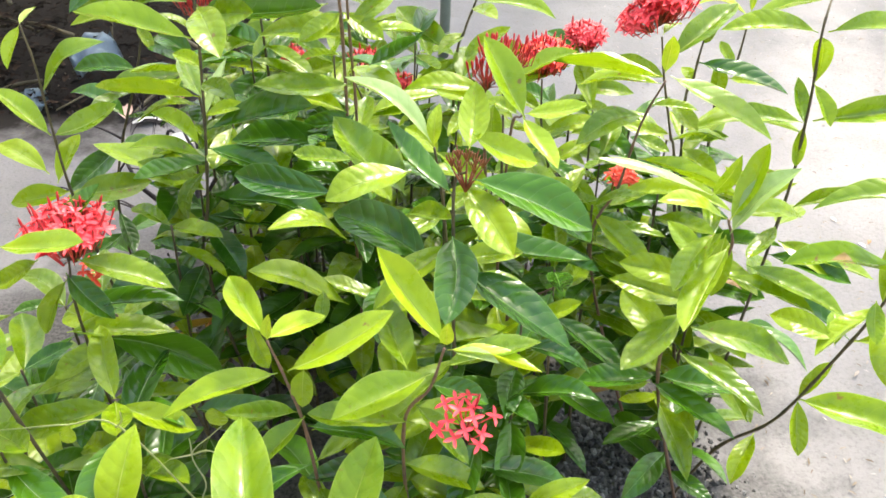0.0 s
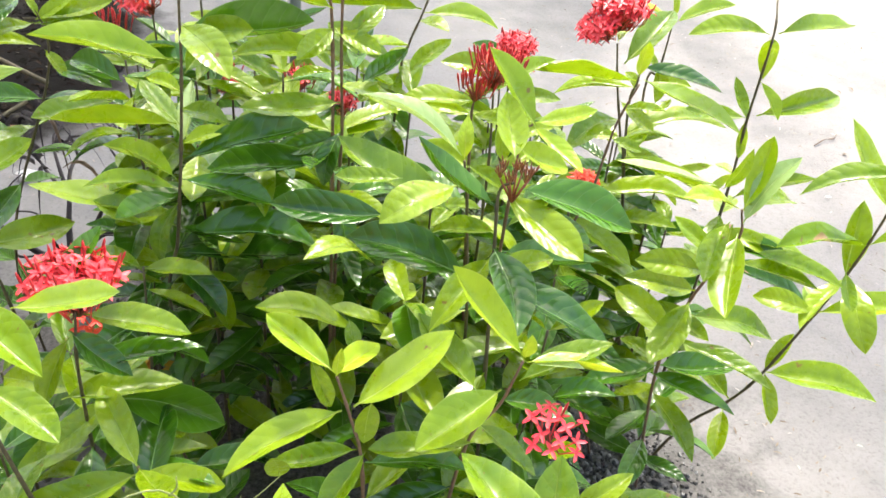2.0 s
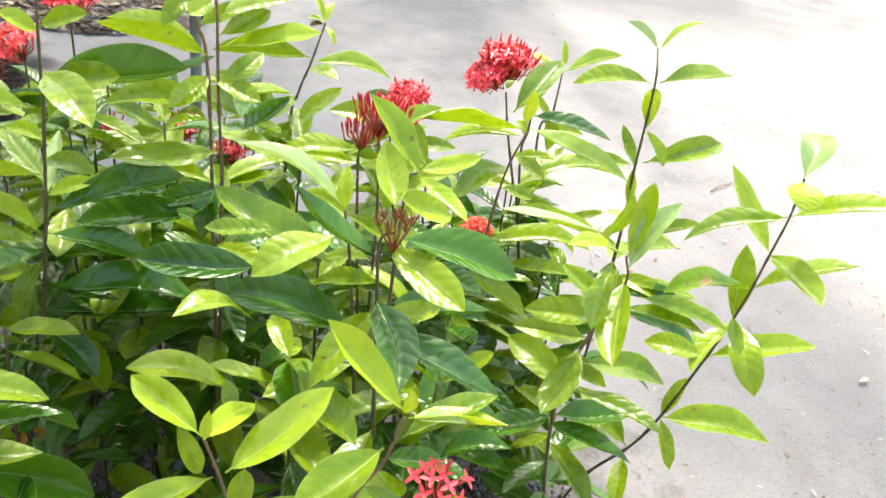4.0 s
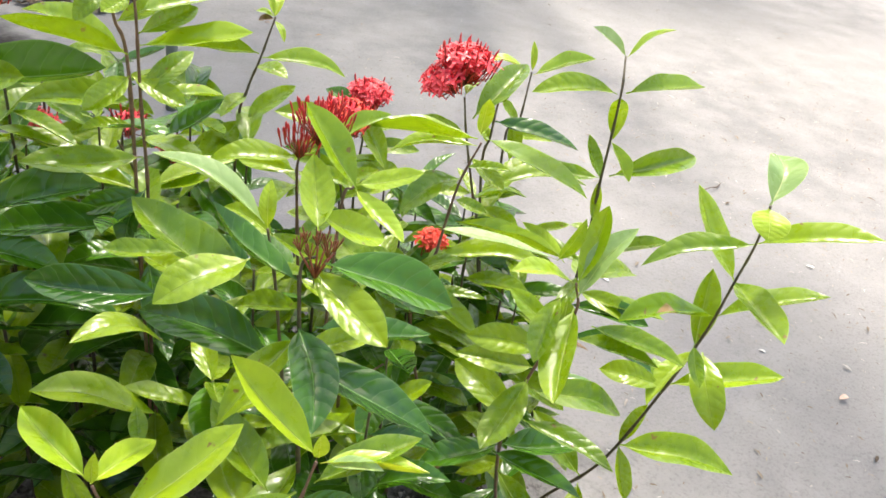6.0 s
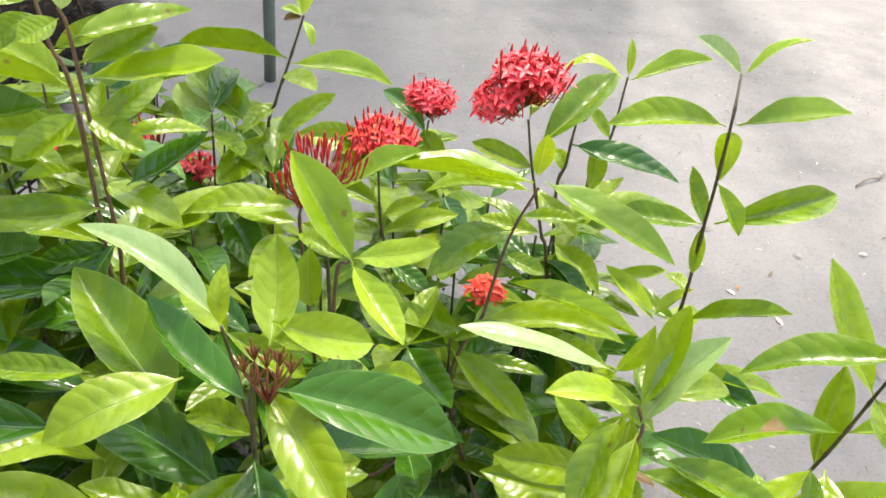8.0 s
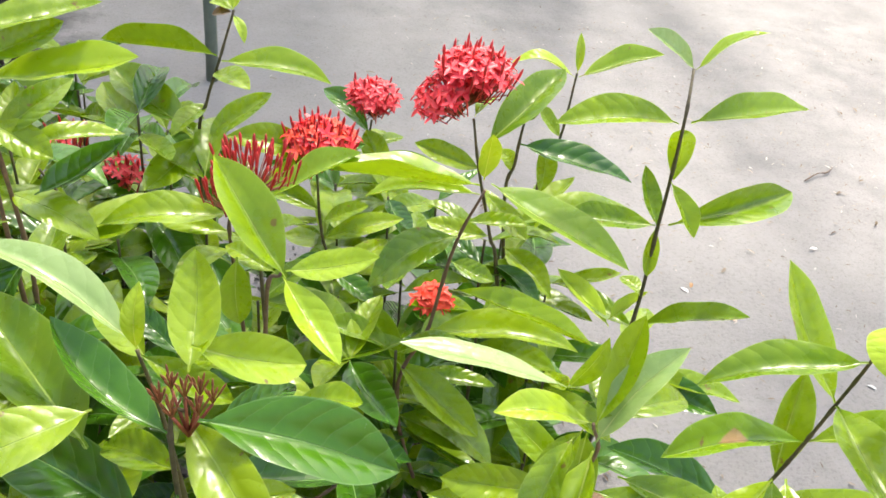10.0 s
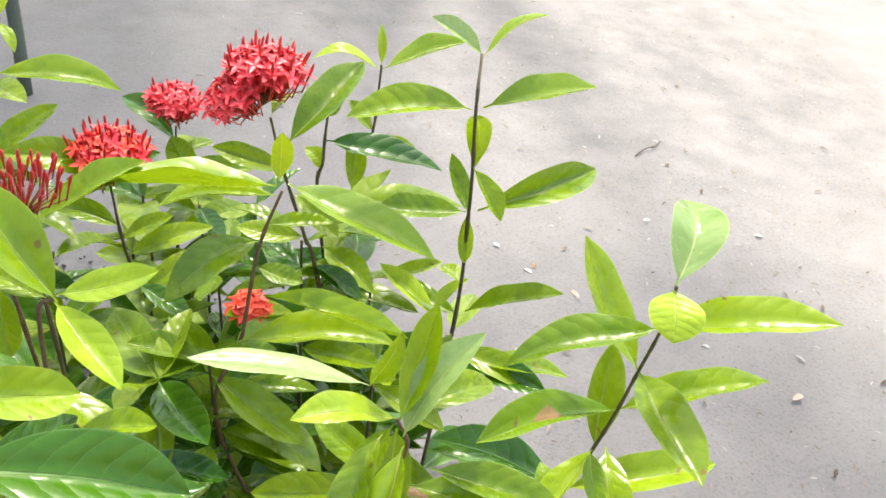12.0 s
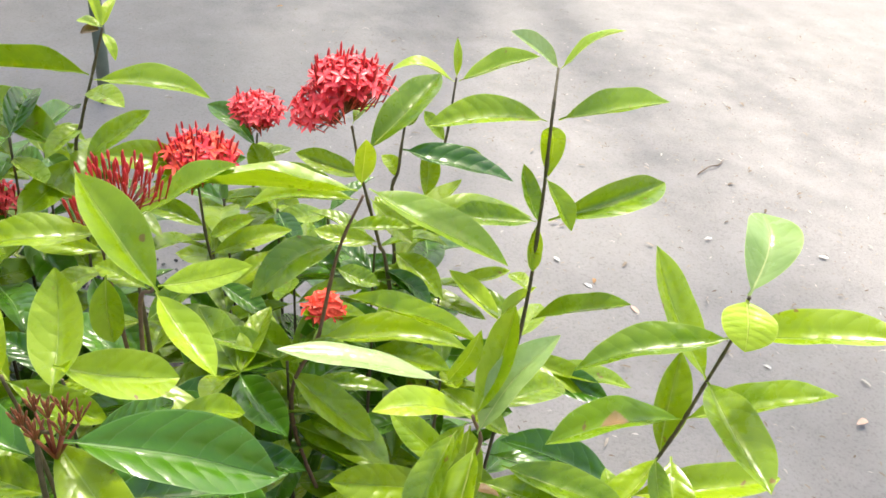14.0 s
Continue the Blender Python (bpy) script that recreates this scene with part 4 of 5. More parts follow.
leaf(shrub_back, (-0.054, 1.218, 0.629), (-0.123, 1.217, 0.609), 0.030, 35, "dark")
leaf(shrub_back, (-0.070, 1.200, 0.606), (-0.205, 1.211, 0.592), 0.052, 10, "dark", 5)
clothe(shrub_back, line, 0.62)
line = [(-0.083, 1.220, 0.880), (-0.076, 1.220, 0.814), (-0.065, 1.220, 0.759), (-0.060, 1.220, 0.500), (-0.050, 1.260, -0.020)]
stem(shrub_back, line, bark=BARK_BROWN)
leaf(shrub_back, (-0.069, 1.220, 0.781), (-0.161, 1.294, 0.791), 0.036, 10, "mid")
leaf(shrub_back, (-0.079, 1.220, 0.847), (-0.137, 1.188, 0.857), 0.024, 50, "mid")
leaf(shrub_back, (-0.078, 1.220, 0.834), (-0.110, 1.201, 0.814), 0.022, 35, "mid")
leaf(shrub_back, (-0.078, 1.220, 0.844), (-0.041, 1.247, 0.864), 0.022, -35, "mid")
leaf(shrub_back, (-0.064, 1.219, 0.757), (-0.107, 1.180, 0.737), 0.026, 30, "mid")
leaf(shrub_back, (-0.064, 1.220, 0.758), (-0.014, 1.194, 0.738), 0.026, -25, "mid")
leaf(shrub_back, (-0.074, 1.220, 0.809), (-0.027, 1.230, 0.829), 0.022, -40, "mid")
clothe(shrub_back, line, 0.62)
line = [(-0.082, 1.420, 0.588), (-0.061, 1.420, 0.533), (-0.052, 1.400, 0.444), (-0.030, 1.420, -0.020)]
stem(shrub_back, line)
leaf(shrub_back, (-0.073, 1.420, 0.570), (-0.150, 1.349, 0.560), 0.034, 15, "mid")
leaf(shrub_back, (-0.061, 1.420, 0.533), (-0.107, 1.453, 0.553), 0.026, 10, "mid")
leaf(shrub_back, (-0.056, 1.409, 0.484), (-0.160, 1.389, 0.484), 0.040, 35, "dark")
leaf(shrub_back, (-0.056, 1.409, 0.484), (0.025, 1.436, 0.484), 0.036, -30, "mid")
leaf(shrub_back, (-0.053, 1.402, 0.453), (0.053, 1.406, 0.453), 0.038, -35, "mid")
clothe(shrub_back, line, 0.50)
line = [(-0.203, 1.412, 0.752), (-0.200, 1.415, 0.640), (-0.190, 1.420, 0.450), (-0.120, 1.380, -0.020)]
stem(shrub_back, line)
clothe(shrub_back, line, 0.66, 0.30)
line = [(-0.268, 1.516, 0.664), (-0.262, 1.515, 0.560), (-0.240, 1.500, 0.400), (-0.150, 1.420, -0.020)]
stem(shrub_back, line)
clothe(shrub_back, line, 0.60, 0.30)
shrub_rear = shrub((-0.330, 1.475, 0.000), "slim ixora shrub with glossy leaves beside the dark corner")
line = [(-0.423, 1.500, 0.701), (-0.406, 1.500, 0.596), (-0.500, 1.500, 0.300), (-0.480, 1.500, -0.020)]
stem(shrub_rear, line)
leaf(shrub_rear, (-0.427, 1.499, 0.695), (-0.509, 1.421, 0.685), 0.036, 25, "mid")
leaf(shrub_rear, (-0.426, 1.499, 0.689), (-0.464, 1.414, 0.669), 0.030, 20, "dark")
leaf(shrub_rear, (-0.412, 1.500, 0.622), (-0.498, 1.479, 0.622), 0.028, 20, "mid")
leaf(shrub_rear, (-0.416, 1.500, 0.654), (-0.470, 1.443, 0.654), 0.025, 25, "mid")
leaf(shrub_rear, (-0.415, 1.500, 0.653), (-0.329, 1.507, 0.653), 0.029, -30, "mid")
leaf(shrub_rear, (-0.413, 1.500, 0.658), (-0.364, 1.515, 0.688), 0.023, -30, "light")
leaf(shrub_rear, (-0.411, 1.501, 0.660), (-0.318, 1.518, 0.680), 0.030, -30, "mid")
leaf(shrub_rear, (-0.437, 1.502, 0.716), (-0.468, 1.415, 0.726), 0.031, 15, "light")
leaf(shrub_rear, (-0.435, 1.503, 0.718), (-0.355, 1.440, 0.718), 0.032, -20, "dark")
leaf(shrub_rear, (-0.423, 1.499, 0.694), (-0.409, 1.498, 0.664), 0.022, -10, "mid")
leaf(shrub_rear, (-0.408, 1.500, 0.617), (-0.385, 1.482, 0.587), 0.022, 0, "mid")
leaf(shrub_rear, (-0.438, 1.504, 0.722), (-0.480, 1.508, 0.742), 0.022, 15, "mid")
leaf(shrub_rear, (-0.402, 1.499, 0.592), (-0.325, 1.454, 0.582), 0.039, -30, "dark")
clothe(shrub_rear, line, 0.55)
line = [(-0.188, 1.450, 0.606), (-0.191, 1.450, 0.506), (-0.190, 1.450, 0.300), (-0.180, 1.450, -0.020)]
stem(shrub_rear, line)
leaf(shrub_rear, (-0.189, 1.450, 0.565), (-0.096, 1.474, 0.585), 0.031, -40, "mid")
leaf(shrub_rear, (-0.189, 1.450, 0.565), (-0.222, 1.480, 0.585), 0.022, 0, "mid")
leaf(shrub_rear, (-0.190, 1.450, 0.531), (-0.123, 1.366, 0.521), 0.035, -25, "mid")
leaf(shrub_rear, (-0.191, 1.450, 0.506), (-0.267, 1.474, 0.506), 0.034, 30, "mid")
leaf(shrub_rear, (-0.313, 1.437, 0.577), (-0.415, 1.378, 0.577), 0.039, 15, "mid")
leaf(shrub_rear, (-0.308, 1.440, 0.606), (-0.247, 1.389, 0.596), 0.034, -20, "mid")
leaf(shrub_rear, (-0.309, 1.438, 0.598), (-0.377, 1.492, 0.608), 0.037, 25, "dark")
leaf(shrub_rear, (-0.311, 1.439, 0.555), (-0.371, 1.427, 0.545), 0.026, 20, "dark")
clothe(shrub_rear, line, 0.52)
shrub_left = shrub((-0.280, 1.007, 0.000), "dense ixora shrub with a full red head among dark leaves")
line = [(-0.322, 0.978, 0.587), (-0.330, 0.978, 0.503), (-0.330, 1.000, 0.300), (-0.300, 1.050, -0.020)]
stem(shrub_left, line)
leaf(shrub_left, (-0.359, 0.929, 0.632), (-0.275, 0.927, 0.643), 0.039, 0, "light", 2)
leaf(shrub_left, (-0.317, 0.982, 0.578), (-0.226, 0.989, 0.539), 0.036, -15, "mid", 3)
leaf(shrub_left, (-0.319, 0.975, 0.526), (-0.215, 0.983, 0.528), 0.035, 0, "dark", 4)
leaf(shrub_left, (-0.306, 0.973, 0.479), (-0.202, 1.029, 0.368), 0.052, -65, "dark", 0)
leaf(shrub_left, (-0.350, 0.979, 0.478), (-0.239, 1.001, 0.465), 0.041, 0, "mid", 5)
leaf(shrub_left, (-0.332, 0.982, 0.552), (-0.360, 0.957, 0.496), 0.024, 20, "mid", 4)
leaf(shrub_left, (-0.338, 0.990, 0.607), (-0.299, 1.036, 0.637), 0.024, -15, "dark")
leaf(shrub_left, (-0.352, 0.974, 0.582), (-0.401, 0.967, 0.552), 0.025, 30, "mid")
leaf(shrub_left, (-0.330, 0.978, 0.563), (-0.279, 0.954, 0.523), 0.029, -15, "dark")
clothe(shrub_left, line, 0.42)
line = [(-0.383, 0.860, 0.680), (-0.378, 0.860, 0.599), (-0.330, 0.880, 0.250), (-0.310, 0.920, -0.020)]
stem(shrub_left, line)
leaf(shrub_left, (-0.385, 0.870, 0.696), (-0.314, 0.806, 0.667), 0.032, 0, "light", 4)
leaf(shrub_left, (-0.369, 0.860, 0.614), (-0.315, 0.813, 0.594), 0.033, 0, "mid", 3)
leaf(shrub_left, (-0.379, 0.859, 0.603), (-0.413, 0.892, 0.603), 0.022, 0, "mid")
leaf(shrub_left, (-0.374, 0.862, 0.582), (-0.412, 0.859, 0.572), 0.022, 20, "dark")
leaf(shrub_left, (-0.372, 0.864, 0.566), (-0.403, 0.858, 0.526), 0.022, 35, "mid")
leaf(shrub_left, (-0.378, 0.860, 0.623), (-0.364, 0.853, 0.573), 0.022, 0, "dark")
clothe(shrub_left, line, 0.40)
line = [(-0.301, 1.000, 0.489), (-0.240, 1.020, 0.300), (-0.230, 1.050, -0.020)]
stem(shrub_left, line)
leaf(shrub_left, (-0.322, 0.978, 0.375), (-0.220, 0.993, 0.376), 0.031, 0, "mid", 4)
leaf(shrub_left, (-0.266, 0.947, 0.414), (-0.212, 0.911, 0.411), 0.023, 0, "dark", 4)
leaf(shrub_left, (-0.310, 0.995, 0.455), (-0.370, 0.961, 0.425), 0.032, 20, "mid")
leaf(shrub_left, (-0.297, 1.001, 0.480), (-0.265, 1.050, 0.480), 0.025, -5, "mid")
clothe(shrub_left, line, 0.40)
shrub_far = shrub((-0.460, 1.380, 0.000), "thin pale-leaved ixora shoot beside a shaded corner")
line = [(-0.509, 1.360, 0.672), (-0.500, 1.353, 0.617), (-0.501, 1.353, 0.514), (-0.492, 1.342, 0.411), (-0.472, 1.352, 0.220), (-0.452, 1.352, -0.020)]
stem(shrub_far, line)
leaf(shrub_far, (-0.509, 1.364, 0.568), (-0.417, 1.393, 0.638), 0.043, -10, "light", 9)
leaf(shrub_far, (-0.523, 1.385, 0.660), (-0.533, 1.341, 0.616), 0.023, 0, "light", 3)
leaf(shrub_far, (-0.523, 1.385, 0.660), (-0.513, 1.424, 0.671), 0.014, 0, "young", 4)
leaf(shrub_far, (-0.503, 1.353, 0.508), (-0.426, 1.409, 0.534), 0.045, -20, "light", 0)
leaf(shrub_far, (-0.503, 1.348, 0.512), (-0.599, 1.401, 0.555), 0.040, 0, "light", 4)
leaf(shrub_far, (-0.523, 1.351, 0.445), (-0.621, 1.414, 0.456), 0.040, 10, "young", 8)
leaf(shrub_far, (-0.512, 1.346, 0.432), (-0.499, 1.425, 0.471), 0.032, 0, "light", 4)
leaf(shrub_far, (-0.494, 1.343, 0.421), (-0.588, 1.340, 0.398), 0.040, 35, "light")
leaf(shrub_far, (-0.492, 1.343, 0.415), (-0.388, 1.388, 0.415), 0.049, -35, "mid")
clothe(shrub_far, line, 0.35)
leaf(shrub_front, (-0.070, 1.012, 0.523), (-0.069, 0.976, 0.506), 0.018, 0, "light", 4)
leaf(shrub_middle, (0.168, 1.113, 0.519), (0.245, 1.087, 0.502), 0.030, 0, "dark", 0)
leaf(shrub_middle, (0.093, 1.026, 0.587), (0.223, 1.049, 0.547), 0.044, 0, "dark", 1)
leaf(shrub_middle, (0.081, 1.484, 0.629), (0.044, 1.443, 0.611), 0.027, 5, "mid", 6)
leaf(shrub_middle, (0.135, 1.231, 0.675), (0.212, 1.247, 0.708), 0.031, 0, "light", 4)

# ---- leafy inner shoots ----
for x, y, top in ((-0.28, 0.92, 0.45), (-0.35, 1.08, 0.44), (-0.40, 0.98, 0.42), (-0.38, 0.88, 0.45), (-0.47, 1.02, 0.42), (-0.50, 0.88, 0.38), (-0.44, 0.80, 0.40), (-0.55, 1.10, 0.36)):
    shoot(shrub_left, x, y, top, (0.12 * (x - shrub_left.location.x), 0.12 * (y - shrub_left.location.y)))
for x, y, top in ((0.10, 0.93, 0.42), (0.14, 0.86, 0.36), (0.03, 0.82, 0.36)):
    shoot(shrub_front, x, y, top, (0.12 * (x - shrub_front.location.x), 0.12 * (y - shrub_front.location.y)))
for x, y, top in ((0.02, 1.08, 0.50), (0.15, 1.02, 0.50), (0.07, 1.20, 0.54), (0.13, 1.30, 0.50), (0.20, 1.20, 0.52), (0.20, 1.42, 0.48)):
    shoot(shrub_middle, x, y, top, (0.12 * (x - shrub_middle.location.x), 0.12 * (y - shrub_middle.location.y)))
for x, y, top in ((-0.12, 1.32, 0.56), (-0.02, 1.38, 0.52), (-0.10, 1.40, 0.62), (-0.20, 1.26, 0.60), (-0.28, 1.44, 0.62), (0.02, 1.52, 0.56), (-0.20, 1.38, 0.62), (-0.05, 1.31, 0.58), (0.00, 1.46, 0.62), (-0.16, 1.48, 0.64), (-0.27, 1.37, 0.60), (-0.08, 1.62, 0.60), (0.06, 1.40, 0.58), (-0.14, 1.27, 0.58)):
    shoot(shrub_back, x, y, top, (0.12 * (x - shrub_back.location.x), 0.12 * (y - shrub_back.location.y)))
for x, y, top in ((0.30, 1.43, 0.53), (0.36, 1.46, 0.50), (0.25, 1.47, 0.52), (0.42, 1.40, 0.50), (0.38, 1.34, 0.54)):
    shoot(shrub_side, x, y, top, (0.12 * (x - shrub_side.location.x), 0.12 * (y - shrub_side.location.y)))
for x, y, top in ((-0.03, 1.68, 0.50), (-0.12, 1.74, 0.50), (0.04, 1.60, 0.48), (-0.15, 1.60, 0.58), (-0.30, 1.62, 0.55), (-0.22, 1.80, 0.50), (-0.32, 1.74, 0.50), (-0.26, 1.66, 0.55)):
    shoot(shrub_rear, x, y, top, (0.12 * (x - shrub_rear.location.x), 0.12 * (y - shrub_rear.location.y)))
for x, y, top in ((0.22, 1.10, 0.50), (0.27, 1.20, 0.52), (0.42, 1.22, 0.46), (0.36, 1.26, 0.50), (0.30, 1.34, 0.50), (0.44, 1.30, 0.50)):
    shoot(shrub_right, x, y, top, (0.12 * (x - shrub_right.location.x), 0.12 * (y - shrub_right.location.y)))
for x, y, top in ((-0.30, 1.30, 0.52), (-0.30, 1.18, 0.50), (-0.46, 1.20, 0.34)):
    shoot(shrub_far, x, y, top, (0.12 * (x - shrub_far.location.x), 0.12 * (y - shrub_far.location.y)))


def bud_cluster(plant, foot, label):
    """Short forked stalks, each with a tuft of small closed buds."""
    local = Vector(foot) - plant.location
    ends = [local + Vector(e) * 0.78 for e in ((0.0, 0.0, 0.033), (-0.018, 0.004, 0.024), (0.019, 0.0, 0.025), (-0.009, -0.008, 0.022), (0.010, 0.008, 0.026), (-0.010, 0.014, 0.028), (0.009, -0.010, 0.024))]
    bm = bmesh.new()
    for e in ends:
        tube(bm, [local - Vector((0, 0, 0.006)), (local + e) / 2 + Vector((0, 0, -0.003)), e], [0.0013, 0.0011, 0.0009], 5)
    head = part("flower_head", bm, STALK, plant, label)
    for e in ends:
        for k in range(10):
            a, lean = k * 2.4, 0.12 + 0.06 * k
            d = (Vector((math.cos(a) * lean, math.sin(a) * lean, 1)) + (e - local) * 12).normalized()
            ob = new("bud", flower_dice.choice(BUDS_BROWN))
            ob.parent = head
            ob.matrix_basis = Matrix.Translation(e + d * 0.001) @ d.to_track_quat("Z", "Y").to_matrix().to_4x4() @ Matrix.Scale(0.8, 4)


# ---- flower heads ----
flower_head(shrub_right, (0.321, 1.322, 0.716), 0.035, (0.12, 0.05), 105, 36, label="full bright red head with pointed buds on top")
flower_head(shrub_right, (0.311, 1.318, 0.708), 0.029, (-0.85, -0.05), 60, 10, label="side head of red and orange flowers")
flower_head(shrub_middle, (0.268, 1.534, 0.588), 0.030, (0.0, -0.1), 80, 18, label="round bright red head")
flower_head(shrub_middle, (0.189, 1.362, 0.626), 0.033, (0.05, -0.12), 64, 56, FLORETS_ORANGE + FLORETS[1:], label="half open orange-red head with dark buds behind")
flower_head(shrub_middle, (0.104, 1.216, 0.672), 0.024, (0.05, -0.05), 0, 34, bud_kinds=BUDS_SHORT, spread=0.85, label="spiky head of closed dark red buds")
flower_head(shrub_middle, (0.122, 1.208, 0.692), 0.030, (0.05, 0.0), 0, 52, bud_kinds=BUDS_SHORT + BUDS[:1], spread=1.0, label="spiky head of closed dark red buds")
flower_head(shrub_right, (0.299, 1.276, 0.505), 0.018, (0.0, -0.2), 40, 4, FLORETS_ORANGE, label="small orange-red head under the leaves")
bud_cluster(shrub_middle, (0.079, 0.989, 0.678), "branched cluster of small closed orange-brown buds")
flower_head(shrub_front, (0.085, 0.822, 0.520), 0.028, (0.0, -0.35), 13, 2, label="loose bunch of a few open red stars")
flower_head(shrub_left, (-0.322, 0.990, 0.572), 0.042, (0.0, 0.05), 110, 26, label="full bright red head")
flower_head(shrub_left, (-0.320, 1.022, 0.528), 0.014, (0.1, -0.7), 5, 1, FLORETS_ORANGE, label="few loose red stars hanging under a full head")
flower_head(shrub_left, (-0.415, 0.950, 0.665), 0.040, (-0.05, 0.0), 30, 26, label="red head with long pointed buds")
flower_head(shrub_back, (-0.178, 1.482, 0.562), 0.026, (0.1, -0.1), 34, 6, label="small red head")
flower_head(shrub_back, (-0.069, 1.508, 0.555), 0.024, (0.0, 0.0), 8, 20, label="small head of red buds")
flower_head(shrub_back, (-0.012, 1.480, 0.530), 0.022, (0.0, -0.1), 20, 12, label="small red head half open")
flower_head(shrub_back, (-0.203, 1.412, 0.752), 0.034, (0.0, -0.1), 60, 10, label="bright red head among the leaves")
flower_head(shrub_back, (-0.268, 1.516, 0.664), 0.034, (-0.45, -0.2), 40, 8, FLORETS_ORANGE + FLORETS, label="orange-red head leaning over")
flower_head(shrub_back, (-0.331, 1.550, 0.610), 0.030, (0.0, 0.0), 0, 30, label="dark red head of closed buds")


# ---- creeping vine ----
def vine(foot, runs, leaves):
    """A thin pale vine that climbs through the shrubs, with a few small leaves."""
    root = new("creeping_vine")
    root.matrix_basis = Matrix.Translation(foot)
    o = Vector(foot)
    for run in runs:
        bm = bmesh.new()
        line = spline([Vector(p) - o for p in run], 5)
        tube(bm, line, [0.0011 - 0.0006 * k / len(line) for k in range(len(line))], 5)
        part("tendril", bm, VINE, root)
    for base, tip, width in leaves:
        leaf(root, base, tip, width, 10, "mid")
    return tagged(root, "thin pale green creeping vine among the shrub stems", "vine")


VINE = plain_material("vine_skin", (0.26, 0.30, 0.10), (0.42, 0.46, 0.20), 80.0, 0.5)
vine((-0.17, 0.88, 0.0), [
    [(-0.17, 0.88, -0.02), (-0.18, 0.87, 0.2), (-0.190, 0.860, 0.337), (-0.182, 0.860, 0.381), (-0.190, 0.860, 0.426), (-0.167, 0.860, 0.456), (-0.154, 0.860, 0.471)],
    [(-0.190, 0.860, 0.426), (-0.202, 0.860, 0.422), (-0.214, 0.860, 0.418)],
    [(-0.190, 0.860, 0.426), (-0.189, 0.860, 0.439), (-0.189, 0.860, 0.451)],
    [(-0.190, 0.860, 0.426), (-0.174, 0.860, 0.433), (-0.162, 0.860, 0.429)],
    [(-0.190, 0.860, 0.337), (-0.244, 0.840, 0.488), (-0.294, 0.840, 0.489), (-0.333, 0.840, 0.483), (-0.385, 0.840, 0.474)],
    [(-0.248, 0.840, 0.488), (-0.241, 0.840, 0.497), (-0.240, 0.840, 0.511)],
], [((-0.214, 0.860, 0.418), (-0.246, 0.860, 0.384), 0.020), ((-0.154, 0.860, 0.471), (-0.160, 0.860, 0.497), 0.024), ((-0.162, 0.860, 0.429), (-0.160, 0.860, 0.387), 0.020), ((-0.294, 0.840, 0.489), (-0.300, 0.840, 0.462), 0.016)])


# ---- pole ----
def pole():
    root = new("pole")
    root.location = (0.043, 2.812, 0)
    bm = bmesh.new()
    line = [Vector((0.004 * math.sin(k), 0.003 * math.cos(2 * k), -0.03 + 0.17 * k)) for k in range(13)]
    tube(bm, line, [0.0165 - 0.0002 * k for k in range(13)], 14)
    part("shaft", bm, POLE, root)
    return tagged(root, "slim grey-green pole standing upright in the sandy yard", "pole")


pole()


# ---- loose ground cover ----
def clods():
    """Many rough lumps half sunk in the turned soil."""
    rng = random.Random(3)
    g = (1 + 5 ** 0.5) / 2
    corner = [Vector(v).normalized() for v in ((-1, g, 0), (1, g, 0), (-1, -g, 0), (1, -g, 0), (0, -1, g), (0, 1, g), (0, -1, -g), (0, 1, -g), (g, 0, -1), (g, 0, 1), (-g, 0, -1), (-g, 0, 1))]
    tri = ((0, 11, 5), (0, 5, 1), (0, 1, 7), (0, 7, 10), (0, 10, 11), (1, 5, 9), (5, 11, 4), (11, 10, 2), (10, 7, 6), (7, 1, 8), (3, 9, 4), (3, 4, 2), (3, 2, 6), (3, 6, 8), (3, 8, 9), (4, 9, 5), (2, 4, 11), (6, 2, 10), (8, 6, 7), (9, 8, 1))
    verts, faces = [], []
    for k in range(11000):
        a, r = rng.uniform(0, 2 * math.pi), math.sqrt(rng.random())
        if k % 2:
            x, y = 0.32 + math.cos(a) * r * 0.27, 1.14 + math.sin(a) * r * 0.26
        else:
            x, y = -0.03 + math.cos(a) * r * 0.56, 1.50 + math.sin(a) * r * 0.62
        if rng.random() < max(0, r - 0.6) * 2.2:
            continue
        size = rng.uniform(0.0022, 0.0060) if rng.random() < 0.95 else rng.uniform(0.006, 0.010)
        m = pose(x, y, 0.014 * max(0, 1 - r) + 0.012 * noise.noise((x * 1.3, y * 1.3, 0.0)) + size * 0.6 + 0.002, rng.uniform(0, 360), rng.uniform(0, 360), rng.uniform(0, 360)) @ Matrix.Diagonal((size, size * rng.uniform(0.5, 1), size * rng.uniform(0.4, 0.9), 1))
        n = len(verts)
        verts += [m @ (c * rng.uniform(0.7, 1.3)) for c in corner]
        faces += [(n + p, n + q, n + s) for p, q, s in tri]
    me = bpy.data.meshes.new("soil_clods")
    me.from_pydata(verts, [], faces)
    me.materials.append(CLOD)
    return tagged(new("soil_clods", me), "dark grey lumps of soil and gravel round the stems", "soil", kind="stuff")


clods()


